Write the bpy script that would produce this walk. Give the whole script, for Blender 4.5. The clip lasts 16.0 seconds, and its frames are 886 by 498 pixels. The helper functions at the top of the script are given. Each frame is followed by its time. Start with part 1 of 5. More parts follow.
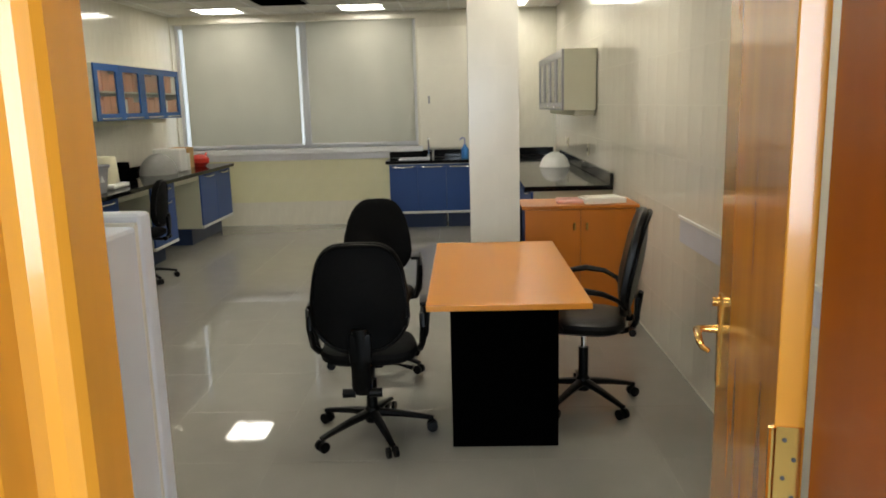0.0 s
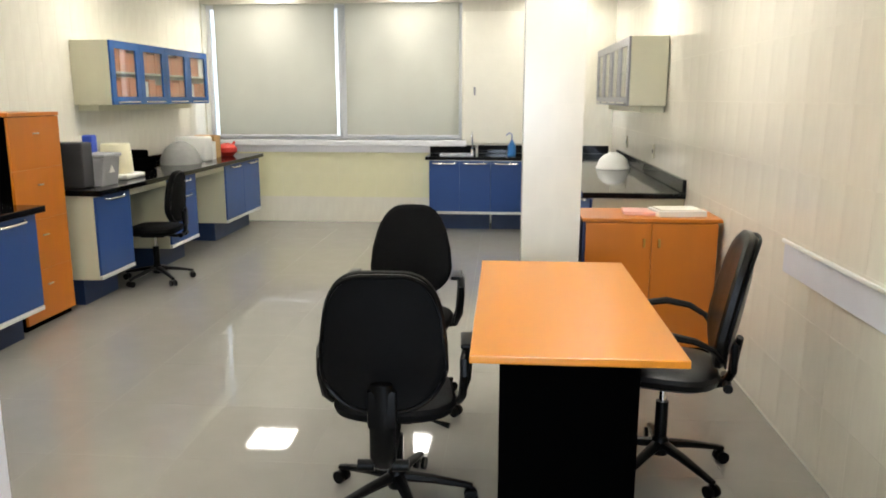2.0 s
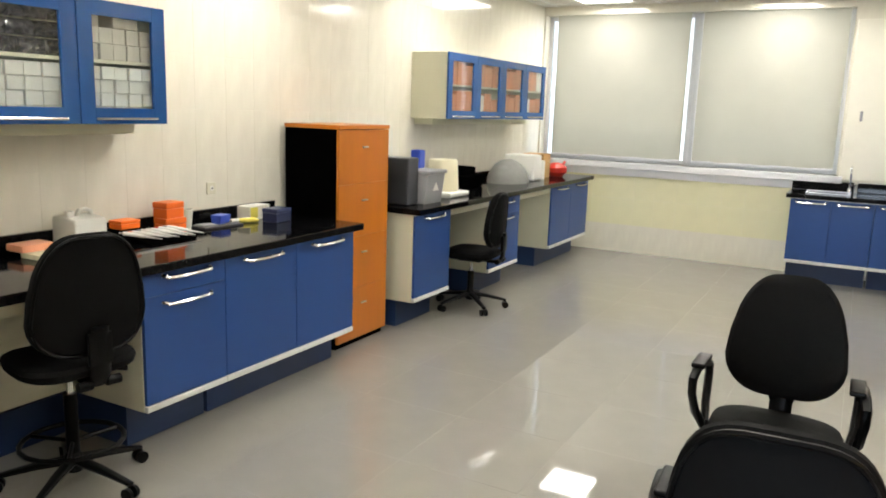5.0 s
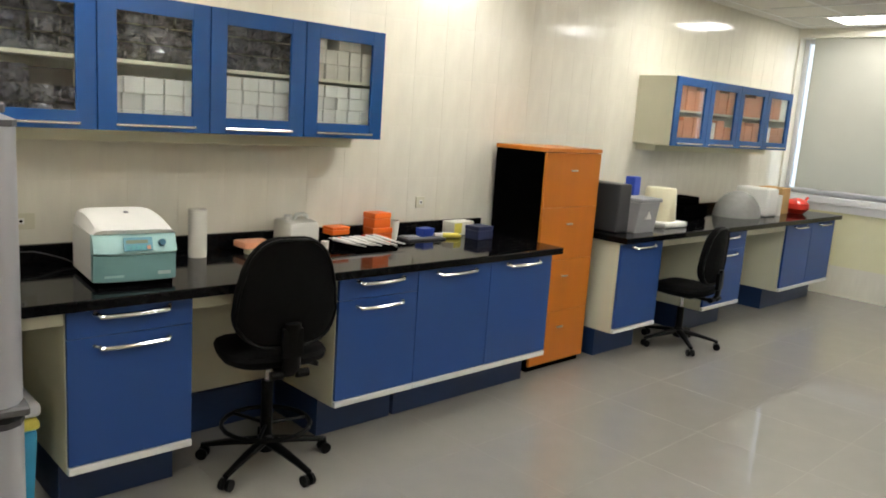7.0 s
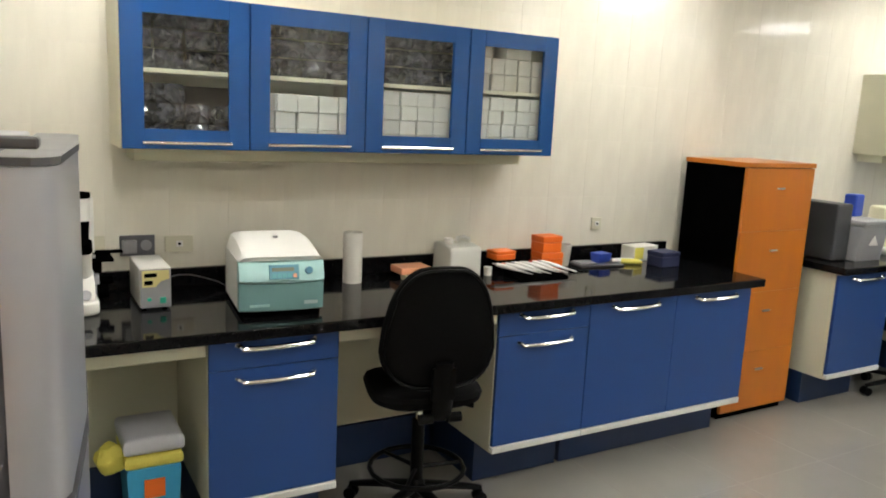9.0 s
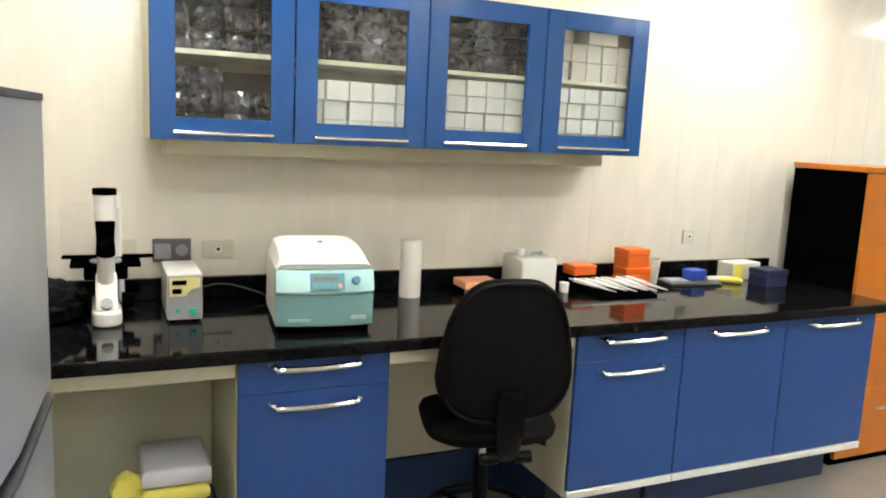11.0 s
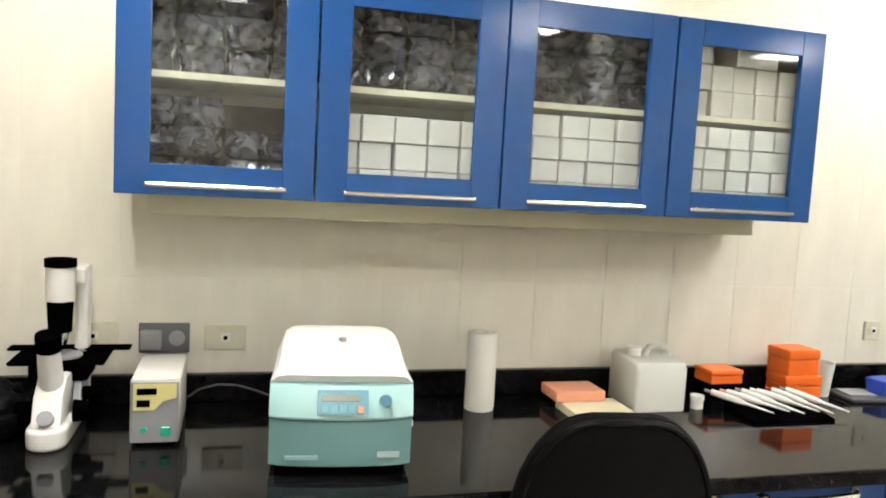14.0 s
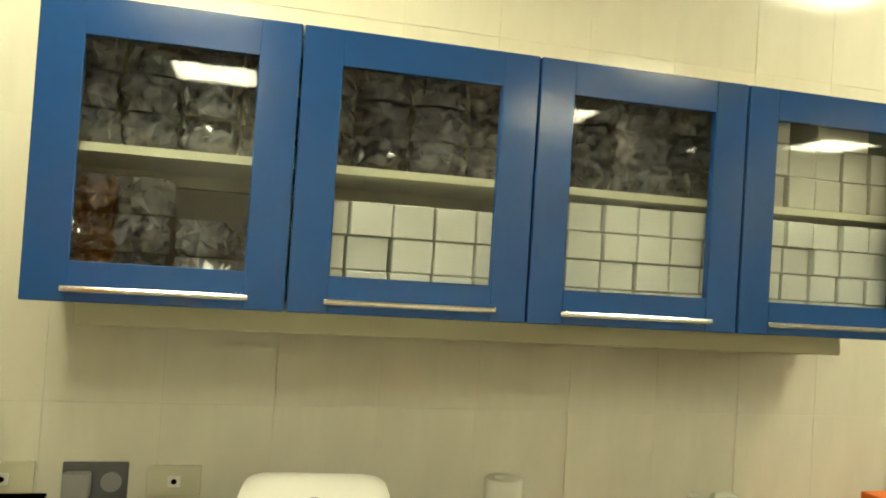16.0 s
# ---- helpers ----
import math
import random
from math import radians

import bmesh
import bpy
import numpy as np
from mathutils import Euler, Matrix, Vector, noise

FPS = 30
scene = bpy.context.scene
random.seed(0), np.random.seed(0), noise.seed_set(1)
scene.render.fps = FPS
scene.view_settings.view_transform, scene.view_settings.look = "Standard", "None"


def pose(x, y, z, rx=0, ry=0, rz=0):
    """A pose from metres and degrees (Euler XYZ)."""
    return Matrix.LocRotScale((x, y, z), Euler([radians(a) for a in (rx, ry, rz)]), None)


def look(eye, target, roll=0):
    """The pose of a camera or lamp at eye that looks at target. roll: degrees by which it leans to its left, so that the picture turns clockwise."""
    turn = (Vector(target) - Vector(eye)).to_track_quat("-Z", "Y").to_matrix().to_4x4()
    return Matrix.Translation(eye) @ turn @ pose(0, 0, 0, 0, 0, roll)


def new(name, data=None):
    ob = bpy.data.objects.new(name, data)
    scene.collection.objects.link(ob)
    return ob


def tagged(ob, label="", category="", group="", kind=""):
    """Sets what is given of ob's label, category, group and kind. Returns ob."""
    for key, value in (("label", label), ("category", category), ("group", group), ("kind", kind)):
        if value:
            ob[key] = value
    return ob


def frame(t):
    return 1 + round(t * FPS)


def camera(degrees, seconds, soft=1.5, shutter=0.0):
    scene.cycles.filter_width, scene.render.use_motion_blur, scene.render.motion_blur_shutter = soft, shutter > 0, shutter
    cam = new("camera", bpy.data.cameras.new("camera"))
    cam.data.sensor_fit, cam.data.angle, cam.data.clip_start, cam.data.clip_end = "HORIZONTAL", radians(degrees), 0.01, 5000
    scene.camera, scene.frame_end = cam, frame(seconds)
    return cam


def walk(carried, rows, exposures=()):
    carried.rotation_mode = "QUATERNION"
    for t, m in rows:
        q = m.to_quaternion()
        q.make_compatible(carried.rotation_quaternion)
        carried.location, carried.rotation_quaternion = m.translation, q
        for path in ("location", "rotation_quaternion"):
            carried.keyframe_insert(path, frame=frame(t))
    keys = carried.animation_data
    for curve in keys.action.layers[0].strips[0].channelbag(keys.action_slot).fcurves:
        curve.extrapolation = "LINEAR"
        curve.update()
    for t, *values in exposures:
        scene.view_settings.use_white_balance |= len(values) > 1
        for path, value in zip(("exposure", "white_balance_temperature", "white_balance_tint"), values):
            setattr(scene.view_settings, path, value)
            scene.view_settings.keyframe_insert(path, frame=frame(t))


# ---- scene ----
cam = camera(60.3, 16.0, soft=1.8)
PATH = [
    (0, (0.446, -0.86, 1.606), (0.388, 1.105, 1.233), -1.5),
    (0.5, (0.496, -0.643, 1.605), (0.335, 1.316, 1.233), -0.4),
    (1, (0.511, -0.465, 1.592), (0.302, 1.48, 1.175), 0.1),
    (1.5, (0.484, -0.196, 1.581), (0.304, 1.758, 1.197), 0.7),
    (2, (0.374, -0.076, 1.588), (0.219, 1.879, 1.199), 0.0),
    (2.5, (0.34, 0.112, 1.585), (0.06, 2.042, 1.143), 0.0),
    (3, (0.319, 0.302, 1.602), (-0.058, 2.217, 1.164), 1.0),
    (3.5, (0.267, 0.448, 1.6), (-0.258, 2.328, 1.163), 1.5),
    (4, (0.212, 0.599, 1.608), (-0.489, 2.426, 1.194), 1.8),
    (4.5, (0.121, 0.684, 1.633), (-0.688, 2.478, 1.28), 2.1),
    (5, (0.064, 0.759, 1.623), (-0.873, 2.488, 1.258), 1.9),
    (5.2, (0.054, 0.787, 1.647), (-0.942, 2.484, 1.287), 2.8),
    (7.5, (0.237, 0.951, 1.659), (-1.272, 2.219, 1.322), 3.7),
    (8, (0.167, 1.012, 1.682), (-1.413, 2.195, 1.359), 4.1),
    (8.5, (0.036, 1.092, 1.708), (-1.59, 2.21, 1.382), 4.2),
    (9, (-0.054, 1.212, 1.68), (-1.76, 2.195, 1.327), 2.8),
    (9.2, (-0.09, 1.248, 1.684), (-1.818, 2.195, 1.332), 3.0),
    (11.5, (-0.5, 1.482, 1.556), (-2.337, 2.213, 1.257), 3.1),
    (12, (-0.607, 1.58, 1.558), (-2.494, 2.174, 1.266), 3.6),
    (12.5, (-0.684, 1.739, 1.557), (-2.606, 2.24, 1.324), 2.7),
    (13, (-0.748, 1.79, 1.539), (-2.695, 2.212, 1.362), 3.4),
    (13.5, (-0.934, 1.822, 1.535), (-2.858, 2.341, 1.364), 3.9),
    (14, (-1.105, 1.84, 1.572), (-3.025, 2.37, 1.386), 3.1),
    (14.5, (-1.197, 1.872, 1.553), (-3.133, 2.368, 1.473), 2.2),
    (15, (-1.287, 1.987, 1.571), (-3.248, 2.381, 1.579), 3.1),
    (15.5, (-1.396, 2.066, 1.592), (-3.36, 2.432, 1.525), 3.3),
    (16, (-1.53, 1.966, 1.602), (-3.472, 2.443, 1.648), 3.7),
]
EXPOSURES = [(0, -1.4, 6900, 8), (0.5, -1.06, 6600, 7), (1, -0.93, 6500, 7), (1.5, -0.75, 6500, 10), (2.5, -0.42, 6500, 10), (3.5, -0.24, 6600, 10), (4, -0.52, 6500, 10), (4.5, -0.6, 6500, 10), (5, -0.38, 6500, 10), (7.5, -0.8, 6350, 10), (9, -0.66, 6350, 10), (11.5, 0.02, 6250, 10), (13, 0.11, 6250, 11), (14, -0.13, 6250, 11), (14.5, -0.28, 8600, -6), (16, -0.68, 8700, -9)]
walk(cam, [(t, look(eye, target, roll)) for t, eye, target, roll in PATH], EXPOSURES)

# ---- light ----
XL, XR, XL2, YS, YW, ZC = -3.35, 1.71, -3.47, 0.0, 9.65, 2.84
world = bpy.data.worlds.new("sky")
scene.world = world
world.use_nodes = True
nt = world.node_tree
sky = nt.nodes.new("ShaderNodeTexSky")
sky.sky_type, sky.sun_disc = "NISHITA", False
sky.sun_elevation, sky.sun_rotation = radians(50), radians(140)
nt.links.new(sky.outputs[0], nt.nodes["Background"].inputs[0])
nt.nodes["Background"].inputs[1].default_value = 0.12
sun = new("sun", bpy.data.lights.new("sun", "SUN"))
sun.data.energy, sun.data.angle, sun.data.color = 2.5, radians(0.5), (1, 0.95, 0.88)
sun.matrix_world = look((0, 0, 30), (18, -16, 0))
LAMPS = [(x, y) for x in (-2.62, -0.8, 1.0) for y in (9.12, 6.62, 4.12, 1.62)]
LAMP_W = 12.5


# ---- materials ----
def mat(name, color, rough=0.5, metal=0.0, scale=8.0, vary=0.08, bump=0.0, bump_scale=60.0, coat=0.0, stretch=(1, 1, 1), fine=None, spec=0.5, rand=0.0, sharp=0.4):
    """Base colour with stains at one scale and grain at another, roughness variation and fine relief."""
    m = bpy.data.materials.new(name)
    m.use_nodes = True
    n, l = m.node_tree.nodes, m.node_tree.links
    b = n["Principled BSDF"]
    b.inputs["Roughness"].default_value = rough
    b.inputs["Metallic"].default_value = metal
    b.inputs["Coat Weight"].default_value = coat
    b.inputs["Coat Roughness"].default_value = 0.06
    b.inputs["Specular IOR Level"].default_value = spec
    tc, mp = n.new("ShaderNodeTexCoord"), n.new("ShaderNodeMapping")
    mp.inputs["Scale"].default_value = stretch
    l.new(tc.outputs["Object"], mp.inputs[0])
    big, small = n.new("ShaderNodeTexNoise"), n.new("ShaderNodeTexNoise")
    big.inputs["Scale"].default_value, big.inputs["Detail"].default_value = scale / 6, 4
    small.inputs["Scale"].default_value, small.inputs["Detail"].default_value = scale, 6
    l.new(mp.outputs[0], big.inputs[0]), l.new(mp.outputs[0], small.inputs[0])
    add = n.new("ShaderNodeMath")
    add.operation = "ADD"
    l.new(big.outputs[0], add.inputs[0]), l.new(small.outputs[0], add.inputs[1])
    last = add
    if rand:
        info, mul, add2 = n.new("ShaderNodeObjectInfo"), n.new("ShaderNodeMath"), n.new("ShaderNodeMath")
        mul.operation, mul.inputs[1].default_value = "MULTIPLY", rand
        add2.operation = "ADD"
        l.new(info.outputs["Random"], mul.inputs[0]), l.new(mul.outputs[0], add2.inputs[0]), l.new(add.outputs[0], add2.inputs[1])
        last = add2
    ramp = n.new("ShaderNodeMapRange")
    ramp.inputs["From Min"].default_value, ramp.inputs["From Max"].default_value = 1.0 - sharp, 1.0 + sharp + rand
    l.new(last.outputs[0], ramp.inputs[0])
    mix = n.new("ShaderNodeMix")
    mix.data_type = "RGBA"
    low = fine or tuple(c * (1 - vary) for c in color)
    mix.inputs["A"].default_value = (*low, 1)
    mix.inputs["B"].default_value = (*[min(1, c * (1 + vary)) for c in color], 1)
    l.new(ramp.outputs[0], mix.inputs["Factor"])
    l.new(mix.outputs["Result"], b.inputs["Base Color"])
    rr = n.new("ShaderNodeMapRange")
    rr.inputs["To Min"].default_value, rr.inputs["To Max"].default_value = max(0.02, rough * 0.82), min(1, rough * 1.2)
    l.new(small.outputs[0], rr.inputs[0]), l.new(rr.outputs[0], b.inputs["Roughness"])
    if bump:
        bn, bp = n.new("ShaderNodeTexNoise"), n.new("ShaderNodeBump")
        bn.inputs["Scale"].default_value, bn.inputs["Detail"].default_value = bump_scale, 3
        bp.inputs["Strength"].default_value, bp.inputs["Distance"].default_value = bump, 0.002
        l.new(mp.outputs[0], bn.inputs[0]), l.new(bn.outputs[0], bp.inputs["Height"]), l.new(bp.outputs[0], b.inputs["Normal"])
    return m


def glow(name, color, strength):
    m = bpy.data.materials.new(name)
    m.use_nodes = True
    b = m.node_tree.nodes["Principled BSDF"]
    b.inputs["Base Color"].default_value = (0.9, 0.9, 0.9, 1)
    b.inputs["Emission Color"].default_value = (*color, 1)
    b.inputs["Emission Strength"].default_value = strength
    return m


def clear(name, tint=(1, 1, 1), rough=0.02):
    m = bpy.data.materials.new(name)
    m.use_nodes = True
    n, l = m.node_tree.nodes, m.node_tree.links
    n.clear()
    out, mix, tr, gl, fr = (n.new(k) for k in ("ShaderNodeOutputMaterial", "ShaderNodeMixShader", "ShaderNodeBsdfTransparent", "ShaderNodeBsdfGlossy", "ShaderNodeLayerWeight"))
    pw, ma = n.new("ShaderNodeMath"), n.new("ShaderNodeMath")
    pw.operation, ma.operation = "POWER", "MULTIPLY_ADD"
    pw.inputs[1].default_value, ma.inputs[1].default_value, ma.inputs[2].default_value = 5, 0.94, 0.04
    tr.inputs[0].default_value = (*tint, 1)
    gl.inputs["Roughness"].default_value = rough
    fr.inputs[0].default_value = 0.5
    l.new(fr.outputs["Facing"], pw.inputs[0]), l.new(pw.outputs[0], ma.inputs[0]), l.new(ma.outputs[0], mix.inputs[0]), l.new(tr.outputs[0], mix.inputs[1]), l.new(gl.outputs[0], mix.inputs[2]), l.new(mix.outputs[0], out.inputs[0])
    return m


FLOOR = mat("floor_tile", (0.285, 0.272, 0.24), 0.04, scale=5, vary=0.06, bump=0.02, bump_scale=5, rand=0.03, spec=0.6)
JOINT = mat("floor_joint", (0.25, 0.24, 0.205), 0.6, vary=0.1)
TILE = mat("wall_tile", (0.79, 0.76, 0.65), 0.11, scale=16, vary=0.07, bump=0.05, bump_scale=7, stretch=(1, 1, 0.22), fine=(0.735, 0.70, 0.59))
PTILE = mat("pillar_tile", (0.78, 0.75, 0.66), 0.24, scale=9, vary=0.06, bump=0.06, bump_scale=9, stretch=(1, 1, 0.25))
GROUT = mat("wall_grout", (0.77, 0.74, 0.63), 0.7, vary=0.08)
YELLOW = mat("window_wall_tile", (0.80, 0.77, 0.52), 0.14, scale=7, vary=0.04, rand=0.1)
CEIL = mat("ceiling_board", (0.72, 0.70, 0.65), 0.8, scale=20, vary=0.04)
CEILRAIL = mat("ceiling_rail", (0.8, 0.8, 0.78), 0.4)
BLUE = mat("blue_laminate", (0.016, 0.066, 0.25), 0.42, scale=1.5, vary=0.03)
BLUEFRAME = mat("blue_gloss_frame", (0.014, 0.080, 0.27), 0.14, scale=1.5, vary=0.03, bump=0.04, bump_scale=5)
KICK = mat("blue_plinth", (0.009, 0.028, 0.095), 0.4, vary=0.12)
CREAM = mat("cream_laminate", (0.72, 0.70, 0.53), 0.4, scale=5, vary=0.04)
WHITE = mat("white_edge", (0.78, 0.78, 0.74), 0.4, vary=0.04)
GRANITE = mat("black_granite", (0.005, 0.005, 0.0055), 0.075, scale=260, vary=0.9, fine=(0.0015, 0.0015, 0.002), spec=0.17)
ORANGE = mat("orange_wood", (0.55, 0.165, 0.010), 0.34, scale=9, vary=0.10, bump=0.04, bump_scale=40, stretch=(1, 1, 0.12))
DESKTOP = mat("beech_desktop", (0.68, 0.25, 0.020), 0.30, scale=10, vary=0.08, bump=0.03, bump_scale=60, stretch=(1, 0.1, 1))
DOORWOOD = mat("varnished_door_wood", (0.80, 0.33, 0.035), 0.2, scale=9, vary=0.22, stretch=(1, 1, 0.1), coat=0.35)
# door wood again, darkened in colour for the shaded right jamb
SHADEDWOOD = mat("varnished_door_wood_shaded", (0.40, 0.10, 0.008), 0.22, scale=9, vary=0.2, stretch=(1, 1, 0.1), coat=0.15)
BLACK = mat("black_panel", (0.0012, 0.0012, 0.0012), 0.5, vary=0.2, spec=0.0)
FABRIC = mat("black_chair_cover", (0.005, 0.005, 0.005), 0.62, scale=60, vary=0.3, bump=0.25, bump_scale=700, spec=0.06)
LEATHER = mat("black_leather", (0.002, 0.002, 0.002), 0.33, scale=40, vary=0.2, bump=0.2, bump_scale=220, spec=0.3)
PLASTIC = mat("black_plastic", (0.002, 0.002, 0.002), 0.36, scale=30, vary=0.2, bump=0.06, bump_scale=400, spec=0.14)
CHROME = mat("chrome", (0.82, 0.82, 0.82), 0.14, 1.0, vary=0.04)
STEEL = mat("brushed_steel", (0.56, 0.56, 0.57), 0.32, 1.0, scale=60, vary=0.06, stretch=(1, 1, 0.1))
BRASS = mat("polished_brass", (0.80, 0.50, 0.16), 0.16, 1.0, vary=0.08)
BLIND = mat("roller_blind_cloth", (0.60, 0.58, 0.50), 0.85, scale=4, vary=0.04, bump=0.1, bump_scale=500)
SILL = mat("white_painted_sill", (0.80, 0.80, 0.82), 0.3, vary=0.03)
FRIDGEW = mat("white_enamel", (0.74, 0.79, 0.88), 0.3, scale=2, vary=0.02)
FRIDGES = mat("silver_fridge_paint", (0.42, 0.43, 0.46), 0.3, 0.4, scale=2, vary=0.03)
GASKET = mat("grey_rubber", (0.10, 0.10, 0.11), 0.6, vary=0.1)
DARKGREY = mat("dark_grey_plastic", (0.06, 0.06, 0.065), 0.4, vary=0.1)
GREY = mat("grey_plastic", (0.32, 0.32, 0.33), 0.4, vary=0.06)
MINT = mat("mint_paint", (0.37, 0.60, 0.58), 0.35, vary=0.04)
MINTD = mat("dark_mint_paint", (0.20, 0.38, 0.38), 0.38, vary=0.05)
OFFWHITE = mat("offwhite_plastic", (0.80, 0.79, 0.74), 0.35, vary=0.04)
PAPER = mat("paper", (0.80, 0.78, 0.70), 0.85, vary=0.05, bump=0.2, bump_scale=120)
SAFETY = mat("orange_plastic", (0.92, 0.17, 0.015), 0.4, vary=0.06)
SALMON = mat("salmon_plastic", (0.86, 0.38, 0.22), 0.5, vary=0.08)
YELLOWP = mat("yellow_plastic", (0.80, 0.70, 0.12), 0.5, vary=0.1)
CYAN = mat("blue_bin_plastic", (0.05, 0.36, 0.62), 0.4, vary=0.08)
BLUEP = mat("blue_plastic", (0.03, 0.08, 0.50), 0.4, vary=0.1)
NAVY = mat("navy_plastic", (0.012, 0.018, 0.07), 0.45, vary=0.15)
RED = mat("red_plastic", (0.60, 0.03, 0.015), 0.35, vary=0.1)
GREEN = mat("green_switch", (0.02, 0.45, 0.30), 0.35)
LCD = mat("display", (0.16, 0.42, 0.46), 0.2, vary=0.03)
CARD = mat("cardboard", (0.55, 0.33, 0.13), 0.85, scale=14, vary=0.08)
BOXW = mat("white_card_box", (0.82, 0.81, 0.75), 0.55, vary=0.035, rand=0.02)
# sharp pale blotches in the base colour stand for glints on the crumpled film
PACK = mat("clear_film_pack_glints", (0.11, 0.11, 0.13), 0.09, scale=38, vary=0.4, bump=1.0, bump_scale=30, coat=1.0, fine=(0.004, 0.004, 0.012), sharp=0.13)
FILM = mat("clear_film_gather", (0.22, 0.22, 0.23), 0.12, scale=50, vary=0.6, bump=0.8, bump_scale=60, coat=1.0, fine=(0.03, 0.03, 0.035), sharp=0.15)
PACKL = mat("pale_pack", (0.62, 0.58, 0.50), 0.3, scale=12, vary=0.15, bump=0.5, bump_scale=30)
SOCKET = mat("ivory_socket", (0.66, 0.63, 0.48), 0.35, vary=0.04)
JERRY = mat("translucent_can", (0.66, 0.66, 0.60), 0.4, vary=0.04)
GLASS = clear("cabinet_glass", (0.93, 0.95, 0.95))
LAMPM = glow("lamp_diffuser", (1.0, 0.97, 0.90), 7.0)
SKYGLOW = glow("daylight_beyond", (0.80, 0.88, 1.0), 2.6)


# ---- shapes ----
def box(bm, lo, hi, bevel=0.0, seg=1):
    """A box between two corners, with rounded edges."""
    r = bmesh.ops.create_cube(bm, size=1)
    vs = r["verts"]
    s = [hi[i] - lo[i] for i in range(3)]
    for v in vs:
        v.co = Vector([lo[i] + (v.co[i] + 0.5) * s[i] for i in range(3)])
    if bevel:
        es = list({e for v in vs for e in v.link_edges})
        bmesh.ops.bevel(bm, geom=es, offset=min(bevel, 0.45 * min(abs(a) for a in s)), segments=seg, affect="EDGES", profile=0.6)
    return bm


def cyl(bm, a, b, r, r2=None, seg=20, caps=True):
    """A cylinder or cone from a to b."""
    a, b = Vector(a), Vector(b)
    d = b - a
    m = Matrix.Translation((a + b) / 2) @ d.to_track_quat("Z", "Y").to_matrix().to_4x4()
    bmesh.ops.create_cone(bm, cap_ends=caps, segments=seg, radius1=r, radius2=r if r2 is None else r2, depth=d.length, matrix=m)
    return bm


def lathe(bm, prof, seg=24, at=(0, 0, 0)):
    """A turned shape from (radius, height) pairs."""
    rings = []
    for r, z in prof:
        rings.append([bm.verts.new((at[0] + r * math.cos(6.28318 * i / seg), at[1] + r * math.sin(6.28318 * i / seg), at[2] + z)) for i in range(seg)])
    for p, q in zip(rings, rings[1:]):
        for i in range(seg):
            bm.faces.new((p[i], p[(i + 1) % seg], q[(i + 1) % seg], q[i]))
    bm.faces.new(rings[0][::-1]), bm.faces.new(rings[-1])
    return bm


def sweep(bm, pts, r, seg=8, flat=1.0, close=True):
    """A tube along points; flat squeezes its height."""
    pts = [Vector(p) for p in pts]
    rings = []
    last = None
    for i, p in enumerate(pts):
        d = (pts[min(i + 1, len(pts) - 1)] - pts[max(i - 1, 0)]).normalized()
        side = d.cross(Vector((0, 0, 1)))
        side = side.normalized() if side.length > 1e-2 else (last or Vector((1, 0, 0)))
        if last and side.dot(last) < 0:
            side = -side
        last = side
        up = side.cross(d).normalized()
        rr = r[i] if isinstance(r, (list, tuple)) else r
        rings.append([bm.verts.new(p + side * rr * math.cos(6.28318 * k / seg) + up * rr * flat * math.sin(6.28318 * k / seg)) for k in range(seg)])
    for p, q in zip(rings, rings[1:]):
        for k in range(seg):
            bm.faces.new((p[k], p[(k + 1) % seg], q[(k + 1) % seg], q[k]))
    bm.faces.new(rings[0][::-1]), bm.faces.new(rings[-1])
    return bm


def prism(bm, outline, axis, lo, hi, bevel=0.0, seg=2):
    """An outline of 2D points pushed along an axis: x takes (y, z), y takes (x, z), z takes (x, y)."""
    def put(p, h):
        return {"x": (h, p[0], p[1]), "y": (p[0], h, p[1]), "z": (p[0], p[1], h)}[axis]
    a = [bm.verts.new(put(p, lo)) for p in outline]
    b = [bm.verts.new(put(p, hi)) for p in outline]
    k = len(outline)
    fs = [bm.faces.new(a), bm.faces.new(b[::-1])]
    for i in range(k):
        fs.append(bm.faces.new((a[i], b[i], b[(i + 1) % k], a[(i + 1) % k])))
    bmesh.ops.recalc_face_normals(bm, faces=fs)
    if bevel:
        es = list({e for f in fs[:2] for e in f.edges})
        bmesh.ops.bevel(bm, geom=es, offset=bevel, segments=seg, affect="EDGES", profile=0.6)
    return bm


def part(name, bm, material, parent=None, label="", smooth=False):
    """Links a bmesh as one mesh object under its thing."""
    bmesh.ops.recalc_face_normals(bm, faces=bm.faces[:])
    me = bpy.data.meshes.new(name)
    bm.to_mesh(me)
    bm.free()
    me.materials.append(material)
    if smooth:
        me.polygons.foreach_set("use_smooth", [True] * len(me.polygons))
        me.set_sharp_from_angle(angle=radians(38))
    ob = new(name, me)
    ob.parent = parent
    if label:
        ob["label"] = label
    return ob


def B(lo, hi, bevel=0.0, seg=1):
    return box(bmesh.new(), lo, hi, bevel, seg)


def thing(name, x, y, z, rz, label, category, group=""):
    ob = new(name)
    ob.matrix_world = pose(x, y, z, 0, 0, rz)
    return tagged(ob, label, category, group)


def shared(name, mesh, parent, at, label=""):
    """A piece that uses the mesh of its like."""
    ob = new(name, mesh)
    ob.parent = parent
    ob.location = at
    if label:
        ob["label"] = label
    return ob


def structure(ob, label=""):
    return tagged(ob, label, "", "", "structure")


